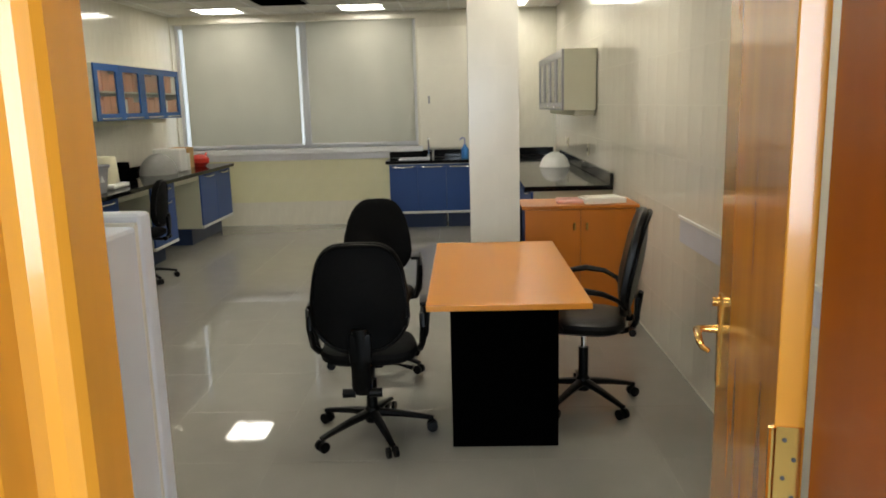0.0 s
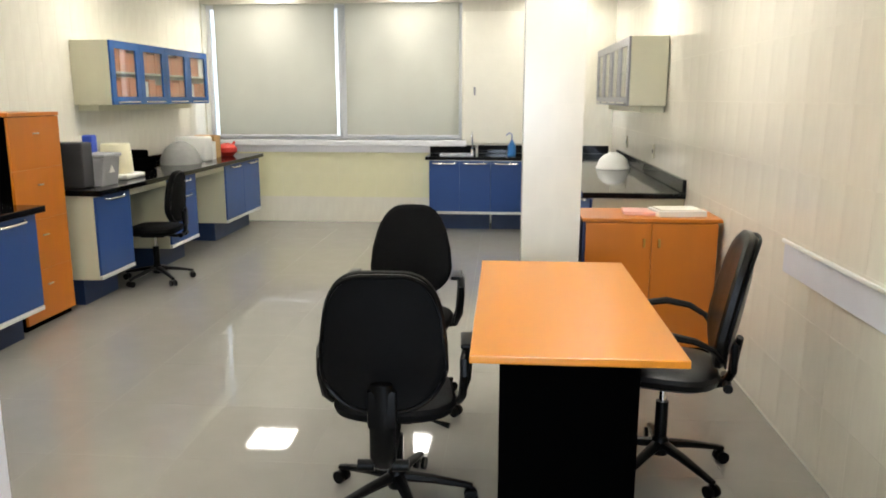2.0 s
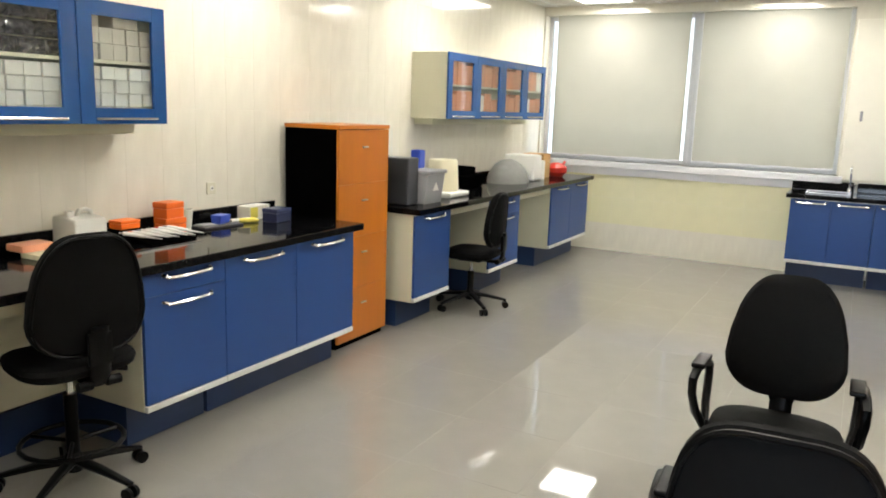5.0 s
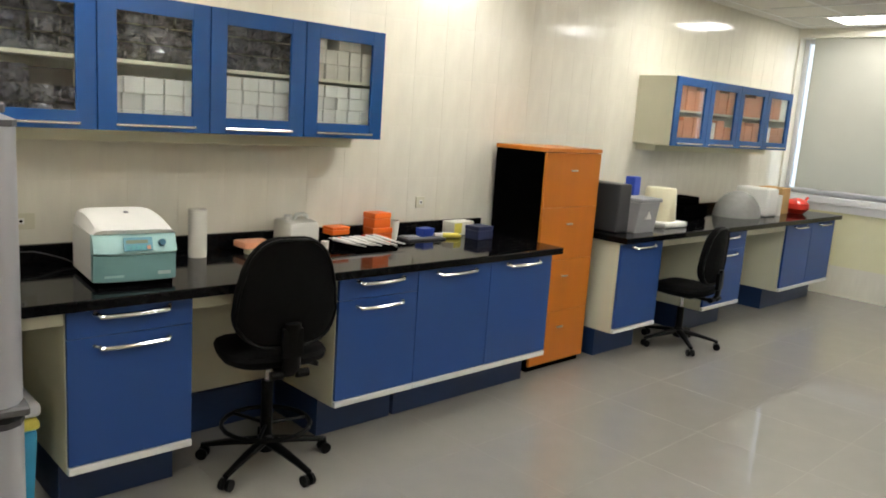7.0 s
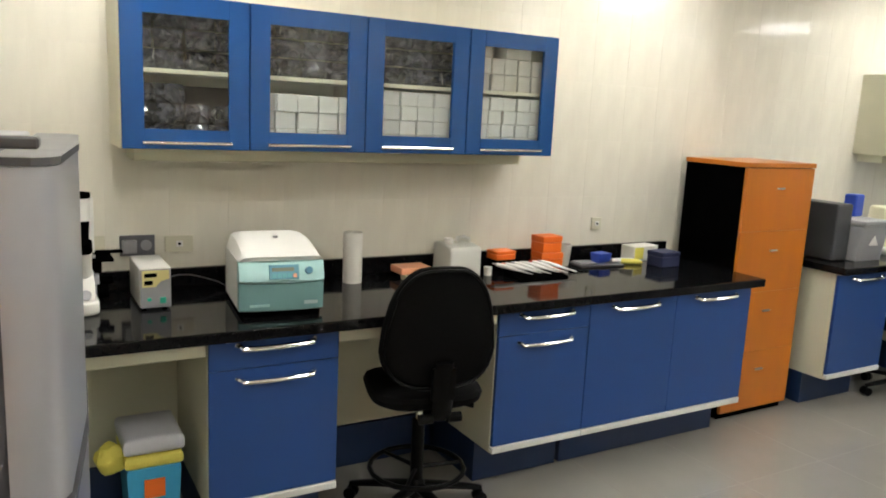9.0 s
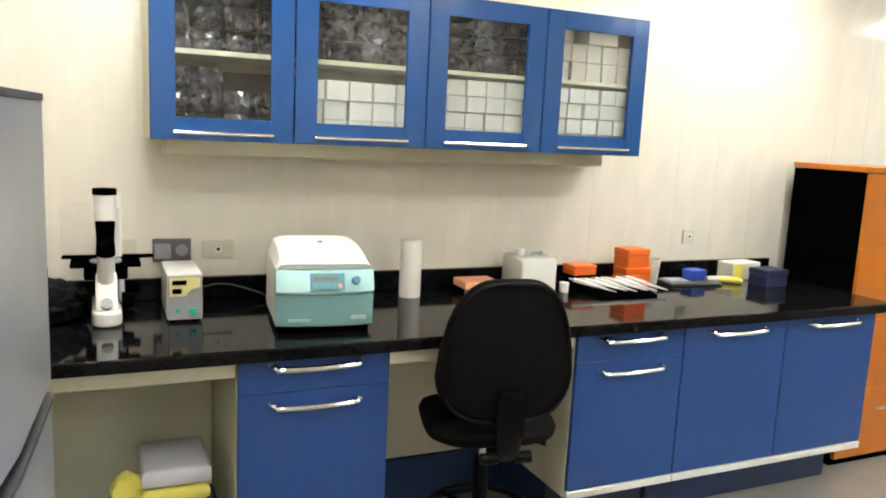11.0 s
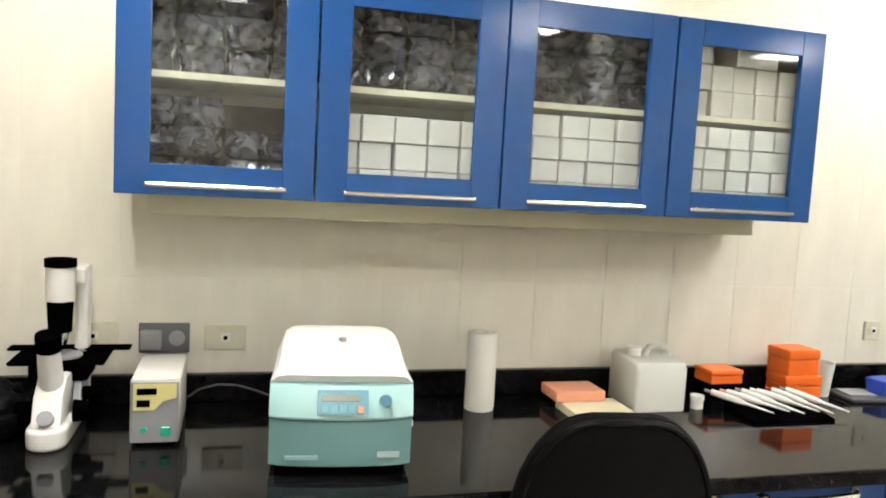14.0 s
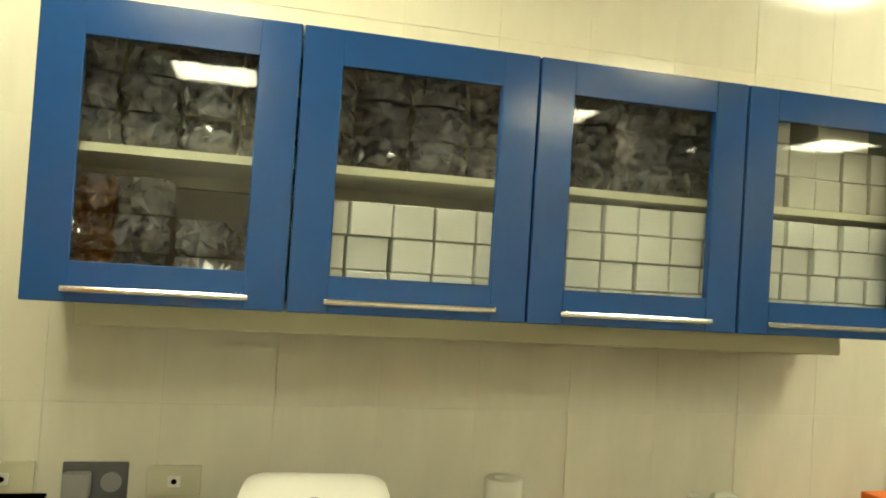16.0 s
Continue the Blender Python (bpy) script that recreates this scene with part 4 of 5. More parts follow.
def centrifuge():
    c = thing("centrifuge", -2.760, 1.925, ZB, -6, "white and mint-green bench centrifuge with a small display", "centrifuge")
    w, d = 0.315, 0.36

    def bow(y):
        return 0.011 * (1 - ((y - w / 2) / (w / 2)) ** 2)

    def skin(zs, y0, y1, depth, steps=14, drop=0.0):
        """A block with a bowed front; zs: (height, how far forward the front stands there)."""
        bm = bmesh.new()
        rows = []
        for z, fx in zs:
            ys = [y0 + (y1 - y0) * i / steps for i in range(steps + 1)]
            rows.append([bm.verts.new((-depth, ys[0], z))] + [bm.verts.new((fx + bow(y) - 0.010 * (abs(2 * (y - w / 2) / w) ** 8), y, z - drop * bow(y))) for y in ys] + [bm.verts.new((-depth, ys[-1], z))])
        for p, q in zip(rows, rows[1:]):
            for k in range(len(p)):
                m = (k + 1) % len(p)
                bm.faces.new((p[k], p[m], q[m], q[k]))
        bm.faces.new(rows[0][::-1]), bm.faces.new(rows[-1])
        return bm
    part("foot_plate", B((-d + 0.02, 0.014, 0), (-0.006, w - 0.014, 0.020)), BLACK, c)
    part("housing", skin([(0.021, -0.045), (0.205, -0.05)], 0.001, w - 0.001, d), OFFWHITE, c, smooth=True)
    part("lower_front", skin([(0.021, -0.006), (0.024, -0.001), (0.126, 0.0), (0.130, -0.006)], 0, w, 0.044), MINTD, c, "dark mint lower front", smooth=True)
    fp = part("control_panel", skin([(0.131, 0.001), (0.134, 0.009), (0.139, 0.011), (0.202, -0.012), (0.206, -0.018)], -0.001, w + 0.001, 0.048, drop=0.25), MINT, c, "pale mint sloping control panel", smooth=True)
    bm = bmesh.new()
    rows = []
    for i in range(15):
        a = i / 14
        x = -0.016 - (d - 0.016) * a
        top = 0.2095 + 0.066 * math.sin(3.14159 * min(1, 0.06 + a * 0.62)) ** 0.9
        ys = []
        for k in range(21):
            u = -1 + k / 10
            side = 1 - 0.02 * a
            ys.append(bm.verts.new((x + bow(w / 2 * (1 + u)) * (1 - a), w / 2 + u * w / 2 * side * (1.0 if abs(u) < 1 else 1.0), 0.2075 + (top - 0.2075) * (1 - abs(u) ** 8) ** 0.5 if abs(u) < 1 else 0.2075)))
        rows.append(ys)
    for p, q in zip(rows, rows[1:]):
        for k in range(20):
            bm.faces.new((p[k], p[k + 1], q[k + 1], q[k]))
        bm.faces.new((p[0], q[0], q[20], p[20]))
    bm.faces.new(rows[0][::-1]), bm.faces.new(rows[-1])
    part("lid", bm, OFFWHITE, c, "white curved lid", smooth=True)
    part("lid_latch", cyl(bmesh.new(), (-0.15, w / 2, 0.272), (-0.15, w / 2, 0.279), 0.009, seg=16), GREY, c)
    # instruments on the slope
    m = Matrix.Translation((0.0205, 0, 0.172)) @ pose(0, 0, 0, 0, -20, 0)

    def flat(nm, lo, hi, mt, at=0.0):
        bm = B(lo, hi, 0.0008)
        bmesh.ops.transform(bm, matrix=Matrix.Translation((at, 0, 0)) @ m, verts=bm.verts[:])
        return part(nm, bm, mt, fp)
    flat("display_frame", (0.0, 0.103, -0.027), (0.004, 0.213, 0.027), mat("display_blue", (0.16, 0.36, 0.44), 0.25, vary=0.03))
    flat("display_window", (0.0045, 0.113, 0.002), (0.0056, 0.195, 0.016), mat("lcd_olive", (0.22, 0.26, 0.19), 0.2, vary=0.03))
    for k in range(4):
        flat("key", (0.0045, 0.112 + k * 0.019, -0.022), (0.0058, 0.127 + k * 0.019, -0.006), LCD)
    flat("button", (0.0045, 0.190, -0.022), (0.008, 0.203, -0.008), SALMON)
    bm = cyl(bmesh.new(), (-0.004, 0.252, 0.002), (0.013, 0.252, 0.002), 0.0145, 0.0125)
    bmesh.ops.transform(bm, matrix=Matrix.Translation((-0.006, 0, 0)) @ m, verts=bm.verts[:])
    part("dial", bm, mat("dial_blue", (0.10, 0.26, 0.36), 0.3), fp, smooth=True)
    part("badge", B((0.0095, 0.238, 0.045), (0.0125, 0.288, 0.058)), mat("pale_mint_badge", (0.52, 0.66, 0.64), 0.35), c)
    part("badge", B((0.0085, 0.036, 0.040), (0.0125, 0.108, 0.049)), MINT, c)
    part("side_clip", B((-0.06, w, 0.10), (-0.03, w + 0.006, 0.115), 0.002), OFFWHITE, c)


centrifuge()


def microscope():
    c = thing("microscope", -3.02, 1.435, ZB, 0, "white inverted laboratory microscope with black eyepiece tube and stage", "microscope")
    c.scale = (0.92, 0.90, 0.89)
    bm = prism(bmesh.new(), [(-0.22, -0.05), (0.0, -0.05)] + [(0.02 + 0.052 * math.cos(a), 0.05 * math.sin(a)) for a in [-1.4 + 0.28 * k for k in range(11)]] + [(0.0, 0.05), (-0.22, 0.05)], "z", 0, 0.055, 0.012, 3)
    part("base", bm, OFFWHITE, c, smooth=True)
    part("nose", prism(bmesh.new(), [(-0.12, 0.056), (0.045, 0.056), (0.02, 0.13), (-0.03, 0.17), (-0.12, 0.17)], "y", -0.036, 0.036, 0.01), OFFWHITE, c, smooth=True)
    part("camera_port", cyl(bmesh.new(), (0.035, 0, 0.075), (0.05, 0, 0.085), 0.02, 0.02), GREY, c, smooth=True)
    bm = bmesh.new()
    cyl(bm, (-0.03, 0, 0.13), (0.01, 0, 0.255), 0.031, 0.028)
    t = part("eyepiece_tube", bm, OFFWHITE, c, smooth=True)
    part("eyepiece", cyl(bmesh.new(), (0.01, 0, 0.256), (0.024, 0, 0.298), 0.032, 0.030), BLACK, t, "black rubber eyepiece", smooth=True)
    part("stage", B((-0.24, -0.12, 0.190), (-0.07, 0.12, 0.203), 0.004), BLACK, c, "black flat specimen stage")
    part("stage_plate", cyl(bmesh.new(), (-0.13, 0, 0.2035), (-0.13, 0, 0.209), 0.055), GREY, c)
    part("stage_block", B((-0.22, -0.075, 0.140), (-0.09, 0.075, 0.189), 0.01, 2), BLACK, c)
    part("side_arm", prism(bmesh.new(), [(-0.20, 0.056), (-0.06, 0.056), (-0.09, 0.139), (-0.19, 0.139)], "y", 0.04, 0.062, 0.006), GREY, c)
    part("light_knob", cyl(bmesh.new(), (-0.10, 0.063, 0.105), (-0.10, 0.115, 0.11), 0.020, 0.016), BLACK, c, smooth=True)
    part("slide_guide", B((-0.24, -0.15, 0.2035), (-0.19, 0.17, 0.211), 0.002), BLACK, c)
    part("support", B((-0.25, 0.022, 0.056), (-0.19, 0.058, 0.45), 0.01, 2), OFFWHITE, c, "white upright lamp pillar")
    part("lamp_arm", B((-0.24, -0.02, 0.40), (-0.155, 0.055, 0.445), 0.01, 2), OFFWHITE, c)
    part("condenser", cyl(bmesh.new(), (-0.12, 0, 0.275), (-0.12, 0, 0.355), 0.03, 0.034), BLACK, c, "black condenser tube", smooth=True)
    part("condenser_lens", cyl(bmesh.new(), (-0.12, 0, 0.24), (-0.12, 0, 0.274), 0.018, 0.024), CHROME, c, smooth=True)
    part("lamp_house", cyl(bmesh.new(), (-0.12, 0, 0.362), (-0.12, 0, 0.455), 0.038), OFFWHITE, c, "white lamp housing", smooth=True)
    part("lamp_cap", cyl(bmesh.new(), (-0.12, 0, 0.456), (-0.12, 0, 0.478), 0.041), BLACK, c, smooth=True)
    for s in (-1, 1):
        part("focus_knob", cyl(bmesh.new(), (-0.04, s * 0.051, 0.075), (-0.04, s * 0.09, 0.075), 0.03, 0.026), BLACK, c, smooth=True)
    for a in (0, 2.1, 4.2):
        part("objective", cyl(bmesh.new(), (-0.13 + 0.02 * math.cos(a), 0.02 * math.sin(a), 0.16), (-0.13 + 0.024 * math.cos(a), 0.024 * math.sin(a), 0.1895), 0.012), CHROME, c, smooth=True)


microscope()


def black_bag():
    c = thing("dust_cover", -3.10, 1.255, ZB, 0, "crumpled black plastic dust cover beside the microscope", "cover")
    r = random.Random(3)
    bm = bmesh.new()
    bmesh.ops.create_icosphere(bm, subdivisions=4, radius=1)
    for v in bm.verts:
        k = 1 + 0.16 * noise.noise(v.co * 3.1) + 0.10 * noise.noise(v.co * 8)
        v.co = Vector((v.co.x * 0.13 * k, v.co.y * 0.125 * k, max(0.0, (v.co.z + 0.75) * 0.075 * k)))
    part("cover", bm, mat("black_film", (0.004, 0.004, 0.005), 0.55, scale=30, vary=0.4, bump=0.3, bump_scale=60, spec=0.08), c, smooth=True)
    part("knot", cyl(bmesh.new(), (-0.02, 0.0, 0.12), (-0.02, 0.0, 0.165), 0.008), BLACK, c)


black_bag()
c = thing("power_supply", -2.98, 1.615, ZB, 0, "grey and cream power supply box with yellow labels and green switch", "power supply")
c.scale.z = 0.84
part("case", prism(bmesh.new(), [(-0.26, 0.01), (-0.002, 0.01), (-0.002, 0.19), (-0.26, 0.19)], "y", 0.0, 0.112, 0.006), OFFWHITE, c)
fp = part("front_panel", B((-0.001, 0.002, 0.01), (0.005, 0.110, 0.185), 0.002), GREY, c, "grey front panel")
part("label_plate", prism(bmesh.new(), [(0.008, 0.105), (0.055, 0.105), (0.075, 0.13), (0.104, 0.14), (0.104, 0.18), (0.008, 0.18)], "x", 0.0055, 0.0068), mat("pale_yellow_label", (0.75, 0.68, 0.28), 0.4), fp)
part("display", B((0.007, 0.016, 0.15), (0.0085, 0.06, 0.168)), BLACK, fp)
part("display", B((0.007, 0.016, 0.115), (0.0085, 0.045, 0.135)), BLACK, fp)
part("switch", B((0.0055, 0.07, 0.03), (0.013, 0.092, 0.058), 0.003), GREEN, fp, "green rocker switch")
part("indicator", cyl(bmesh.new(), (0.0055, 0.032, 0.05), (0.012, 0.032, 0.05), 0.008), GREEN, fp)
for x in (-0.24, -0.03):
    for y in (0.02, 0.092):
        part("foot", cyl(bmesh.new(), (x, y, 0), (x, y, 0.011), 0.009), BLACK, c)
c = thing("power_cable", 0, 0, 0, 0, "thin grey power cable lying along the upstand", "cable")
bm = bmesh.new()
sweep(bm, [(-3.25, 1.72, 0.93), (-3.28, 1.76, 0.951), (-3.29, 1.81, 0.960), (-3.285, 1.86, 0.958), (-3.275, 1.91, 0.945), (-3.26, 1.97, 0.925), (-3.2, 2.0, 0.91)], 0.003, 6)
part("wire", bm, DARKGREY, c, smooth=True)


SLATE = mat("slate_grey_plastic", (0.13, 0.13, 0.145), 0.4, vary=0.06)


def socket(y, z, kind, x=XL + 0.001, w=0.12, h=0.075):
    c = thing("wall_socket", x, y, z, 0, {"double": "grey double electric socket with a grey plug", "ivory": "ivory electric socket plate on the tiled wall", "small": "small ivory wall outlet"}[kind], "socket", "wall sockets")
    part("plate", B((0, -w / 2, -h / 2), (0.010, w / 2, h / 2), 0.003, 2), SLATE if kind == "double" else SOCKET, c)
    if kind == "double":
        part("plug", B((0.0105, -w / 2 + 0.006, -0.028), (0.045, -0.006, 0.026), 0.006, 2), GREY, c)
        part("outlet", cyl(bmesh.new(), (0.0105, w / 4, 0), (0.013, w / 4, 0), 0.022), GREY, c)
    else:
        part("outlet", B((0.0105, -0.014, -0.012), (0.014, 0.014, 0.014), 0.002), OFFWHITE, c)
        part("pin_hole", cyl(bmesh.new(), (0.0142, 0, 0.001), (0.016, 0, 0.001), 0.006), BLACK, c)


socket(1.66, 1.082, "double", w=0.135, h=0.085)
socket(1.825, 1.082, "ivory", w=0.115, h=0.07)
socket(1.475, 1.088, "ivory", w=0.125, h=0.075)
socket(4.10, 1.10, "small", w=0.07, h=0.07)
c = thing("paper_roll", -3.19, 2.55, ZB, 0, "white paper towel roll standing on the worktop", "paper roll")
bm = bmesh.new()
lathe(bm, [(0.042, 0), (0.043, 0.004), (0.043, 0.226), (0.041, 0.23), (0.02, 0.23), (0.02, 0.20)], 32)
part("roll", bm, PAPER, c, smooth=True)
bm = bmesh.new()
sweep(bm, [(-0.01, 0.045, 0.002), (-0.01, 0.045, 0.226)], [0.012, 0.012], 8, 0.3)
part("loose_sheet", bm, PAPER, c, smooth=True)
c = thing("rack_lid", -3.16, 2.86, ZB, 0, "salmon plastic rack lying on a cream tray", "rack")
part("tray", B((-0.02, -0.07, 0), (0.12, 0.12, 0.025), 0.004, 2), mat("cream_plastic", (0.78, 0.72, 0.50), 0.45), c)
part("rack", B((-0.10, -0.085, 0.026), (0.02, 0.075, 0.058), 0.005, 2), SALMON, c)


def jerry():
    c = thing("jerry_can", -3.19, 3.10, ZB, 0, "translucent white plastic jerry can with a moulded handle", "canister")
    c.scale = (0.9, 0.86, 0.78)
    part("body", prism(bmesh.new(), [(-0.098, 0), (0.098, 0), (0.098, 0.165), (0.085, 0.19), (0.02, 0.20), (-0.04, 0.205), (-0.085, 0.20), (-0.098, 0.185)], "y", -0.1, 0.1, 0.014, 3), JERRY, c, smooth=True)
    bm = bmesh.new()
    sweep(bm, [(0.0, 0.075, 0.19), (0.0, 0.07, 0.225), (0.0, 0.04, 0.238), (0.0, 0.0, 0.235), (0.0, -0.02, 0.20)], 0.013, 8)
    part("handle", bm, JERRY, c, smooth=True)
    part("cap", cyl(bmesh.new(), (0, -0.06, 0.20), (0, -0.06, 0.235), 0.024), OFFWHITE, c, smooth=True)


jerry()
c = thing("small_jar", -3.13, 3.245, ZB, 0, "tiny white screw-cap jar", "jar")
part("jar", cyl(bmesh.new(), (0, 0, 0), (0, 0, 0.028), 0.019), OFFWHITE, c, smooth=True)
part("lid", cyl(bmesh.new(), (0, 0, 0.0285), (0, 0, 0.042), 0.021), WHITE, c, smooth=True)


def tip_box(x, y, z, w, d, h, rz, name="tip_box", lab="bright orange plastic pipette tip box", body=None):
    c = thing(name, x, y, z, rz, lab, "box", "orange tip boxes")
    part("box", B((-d / 2, -w / 2, 0), (d / 2, w / 2, h * 0.6), 0.004, 2), body or SAFETY, c)
    part("lid", B((-d / 2 - 0.002, -w / 2 - 0.002, h * 0.6 + 0.001), (d / 2 + 0.002, w / 2 + 0.002, h), 0.006, 2), body or SAFETY, c)


tip_box(-3.235, 3.39, ZB, 0.10, 0.08, 0.055, 0, lab="black rack box behind the pipettes", body=BLACK)
tip_box(-3.235, 3.39, ZB + 0.056, 0.12, 0.09, 0.045, 2, lab="flat orange tip box resting on another box")
tip_box(-3.21, 3.665, ZB, 0.135, 0.10, 0.085, -3, lab="orange tip box at the bottom of a stack")
tip_box(-3.215, 3.66, ZB + 0.086, 0.125, 0.10, 0.085, 3, lab="orange tip box on top of a stack")


def pipettes():
    c = thing("pipette_stand", -3.03, 3.475, ZB, 0, "black lying pipette rest", "stand")
    part("rest", prism(bmesh.new(), [(-0.08, 0), (0.07, 0), (0.07, 0.008), (-0.05, 0.024), (-0.08, 0.024)], "y", -0.15, 0.14, 0.003), BLACK, c)
    part("ridge", B((-0.075, -0.15, 0.025), (-0.06, 0.14, 0.034), 0.003), BLACK, c)
    for i in range(6):
        y = 3.31 + i * 0.055
        p = thing("pipette", -3.09, y, ZB + 0.044, 0, "white laboratory pipette laid on a black rest", "pipette", "pipettes")
        p.rotation_euler = Euler((0, radians(9), radians(48 - i * 3 + (i % 2) * 9)))
        p.scale = (0.78, 0.8, 0.8)
        bm = bmesh.new()
        sweep(bm, [(-0.05, 0, 0.006), (0.0, 0, 0.006), (0.06, 0, 0.004), (0.085, 0, 0.003)], [0.012, 0.013, 0.012, 0.008], 10)
        part("body", bm, OFFWHITE, p, smooth=True)
        bm = bmesh.new()
        sweep(bm, [(0.086, 0, 0.003), (0.14, 0, 0.002), (0.19, 0, 0.001)], [0.007, 0.005, 0.0025], 8)
        part("shaft", bm, WHITE, p, smooth=True)
        part("plunger", cyl(bmesh.new(), (-0.075, 0, 0.006), (-0.051, 0, 0.006), 0.006), [GREY, SALMON, GREY, OFFWHITE, RED, GREY][i], p, smooth=True)


pipettes()
c = thing("beaker", -3.235, 3.79, ZB, 0, "translucent white plastic beaker", "beaker")
bm = bmesh.new()
lathe(bm, [(0.034, 0), (0.046, 0.115), (0.043, 0.115), (0.033, 0.01)], 24)
part("cup", bm, JERRY, c, smooth=True)
c = thing("instrument_tray", -3.18, 3.98, ZB, -6, "dark flat tray with small tools", "tray")
part("tray", B((-0.07, -0.14, 0), (0.07, 0.14, 0.012), 0.003), DARKGREY, c)
part("sheet", B((-0.05, -0.12, 0.013), (0.03, -0.02, 0.018)), GREY, c)
c = thing("blue_tube_holder", -3.19, 4.02, ZB + 0.0135, 10, "small blue plastic holder", "holder")
part("holder", prism(bmesh.new(), [(-0.03, 0.012), (-0.022, 0), (0.022, 0), (0.03, 0.012), (0.036, 0.05), (-0.036, 0.05)], "y", -0.05, 0.05, 0.005), BLUEP, c)
for i, (x, y, m, l) in enumerate(((-3.14, 4.20, YELLOWP, 0.12), (-3.17, 4.17, OFFWHITE, 0.16))):
    c = thing("marker_tube", x, y, ZB, 60 + 20 * i, "thin plastic tube lying on the worktop", "tube")
    bm = bmesh.new()
    sweep(bm, [(-l / 2, 0, 0.015), (l / 2 * 0.6, 0, 0.015), (l / 2, 0, 0.012)], [0.015, 0.015, 0.006], 10)
    part("tube", bm, m, c, smooth=True)
c = thing("glove_box", -3.24, 4.33, ZB, 4, "pale yellow and white carton", "box")
part("carton", B((-0.05, -0.075, 0), (0.05, 0.12, 0.085), 0.003), PAPER, c)
part("label_plate", B((0.0505, -0.07, 0.012), (0.052, 0.0, 0.078)), YELLOWP, c)
c = thing("tube_rack", -3.06, 4.36, ZB, 3, "dark navy plastic tube rack box", "rack")
part("box", B((-0.055, -0.07, 0), (0.055, 0.07, 0.055), 0.004, 2), NAVY, c)
part("lid", B((-0.057, -0.072, 0.056), (0.057, 0.072, 0.082), 0.005, 2), NAVY, c)
c = thing("cardboard_box", -3.10, 0.985, ZB, 0, "plain brown cardboard box at the end of the worktop", "box")
part("carton", B((-0.20, -0.22, 0), (0.22, 0.16, 0.235), 0.004), CARD, c)
part("flap", prism(bmesh.new(), [(-0.22, 0.236), (0.0, 0.262), (0.16, 0.238), (0.16, 0.241), (0.0, 0.266), (-0.22, 0.24)], "x", -0.2, 0.22), CARD, c)
c = thing("waste_bin", -2.90, 1.625, 0, 0, "light blue waste bin with yellow liner and grey lid", "bin")
c.scale = (0.92, 0.90, 0.89)
bm = prism(bmesh.new(), [(-0.13, -0.105), (0.13, -0.105), (0.13, 0.105), (-0.13, 0.105)], "z", 0.0, 0.42, 0.03, 3)
for v in bm.verts:
    k = 0.82 + 0.18 * v.co.z / 0.42
    v.co.x *= k
    v.co.y *= k
part("bucket", bm, CYAN, c, smooth=True)
part("liner", prism(bmesh.new(), [(-0.137, -0.113), (0.137, -0.113), (0.137, 0.113), (-0.137, 0.113)], "z", 0.41, 0.47, 0.03, 3), YELLOWP, c, smooth=True)
part("lid", prism(bmesh.new(), [(-0.14, -0.116), (0.14, -0.116), (0.14, 0.116), (-0.14, 0.116)], "z", 0.471, 0.545, 0.03, 3), mat("light_grey_lid", (0.55, 0.55, 0.58), 0.4), c, smooth=True)
bm = bmesh.new()
bmesh.ops.create_icosphere(bm, subdivisions=3, radius=0.06)
for v in bm.verts:
    v.co = Vector((v.co.x * 0.8, v.co.y * 1.0, v.co.z * 1.1)) * (1 + 0.3 * noise.noise(v.co * 30)) + Vector((0.06, -0.15, 0.45))
part("liner_edge", bm, YELLOWP, c, smooth=True)
part("sticker", B((0.1255, -0.04, 0.28), (0.13, 0.04, 0.36)), SAFETY, c)

# ---- things on the far bench ----
c = thing("water_bath", -2.98, 5.66, ZB, 0, "dark grey and silver laboratory instrument with raised lid", "instrument")
part("rear_case", B((-0.20, -0.13, 0.005), (0.15, 0.02, 0.35), 0.012, 2), DARKGREY, c, "dark grey rear case")
part("tank", prism(bmesh.new(), [(-0.12, 0.0), (0.20, 0.0), (0.23, 0.22), (-0.12, 0.22)], "y", 0.024, 0.29, 0.012, 2), GREY, c, "light grey tank")
part("lid", B((-0.12, 0.022, 0.222), (0.24, 0.305, 0.252), 0.01, 2), GREY, c)
part("emblem", prism(bmesh.new(), [(0.12, 0.10), (0.20, 0.10), (0.16, 0.16)], "x", 0.217, 0.226), OFFWHITE, c)
c = thing("blue_folder", -2.98, 5.90, ZB + 0.253, 4, "upright bright blue plastic holder on the tank lid", "holder")
part("holder", B((-0.03, -0.05, 0), (0.05, 0.05, 0.14), 0.012, 2), BLUEP, c)
c = thing("beaker", -2.98, 6.33, ZB, 0, "large cream plastic bucket upside down on a white base", "bucket")
part("base", B((-0.17, -0.17, 0.0), (0.17, 0.17, 0.045), 0.02, 2), OFFWHITE, c)
bm = bmesh.new()
lathe(bm, [(0.13, 0.046), (0.135, 0.06), (0.12, 0.29), (0.112, 0.30)], 32)
part("bucket", bm, mat("cream_bucket", (0.82, 0.77, 0.55), 0.4), c, smooth=True)
c = thing("black_instrument", -3.2, 7.1, ZB, 0, "low black instrument on the far bench", "instrument")
part("body", B((-0.13, -0.2, 0), (0.13, 0.2, 0.12), 0.02, 2), BLACK, c)
part("top", B((-0.1, -0.16, 0.121), (0.1, 0.1, 0.19), 0.02, 2), BLACK, c)
c = thing("covered_instrument", -3.06, 7.85, ZB, 0, "domed grey instrument with a white housing", "instrument")
bm = bmesh.new()
bmesh.ops.create_uvsphere(bm, u_segments=28, v_segments=14, radius=1)
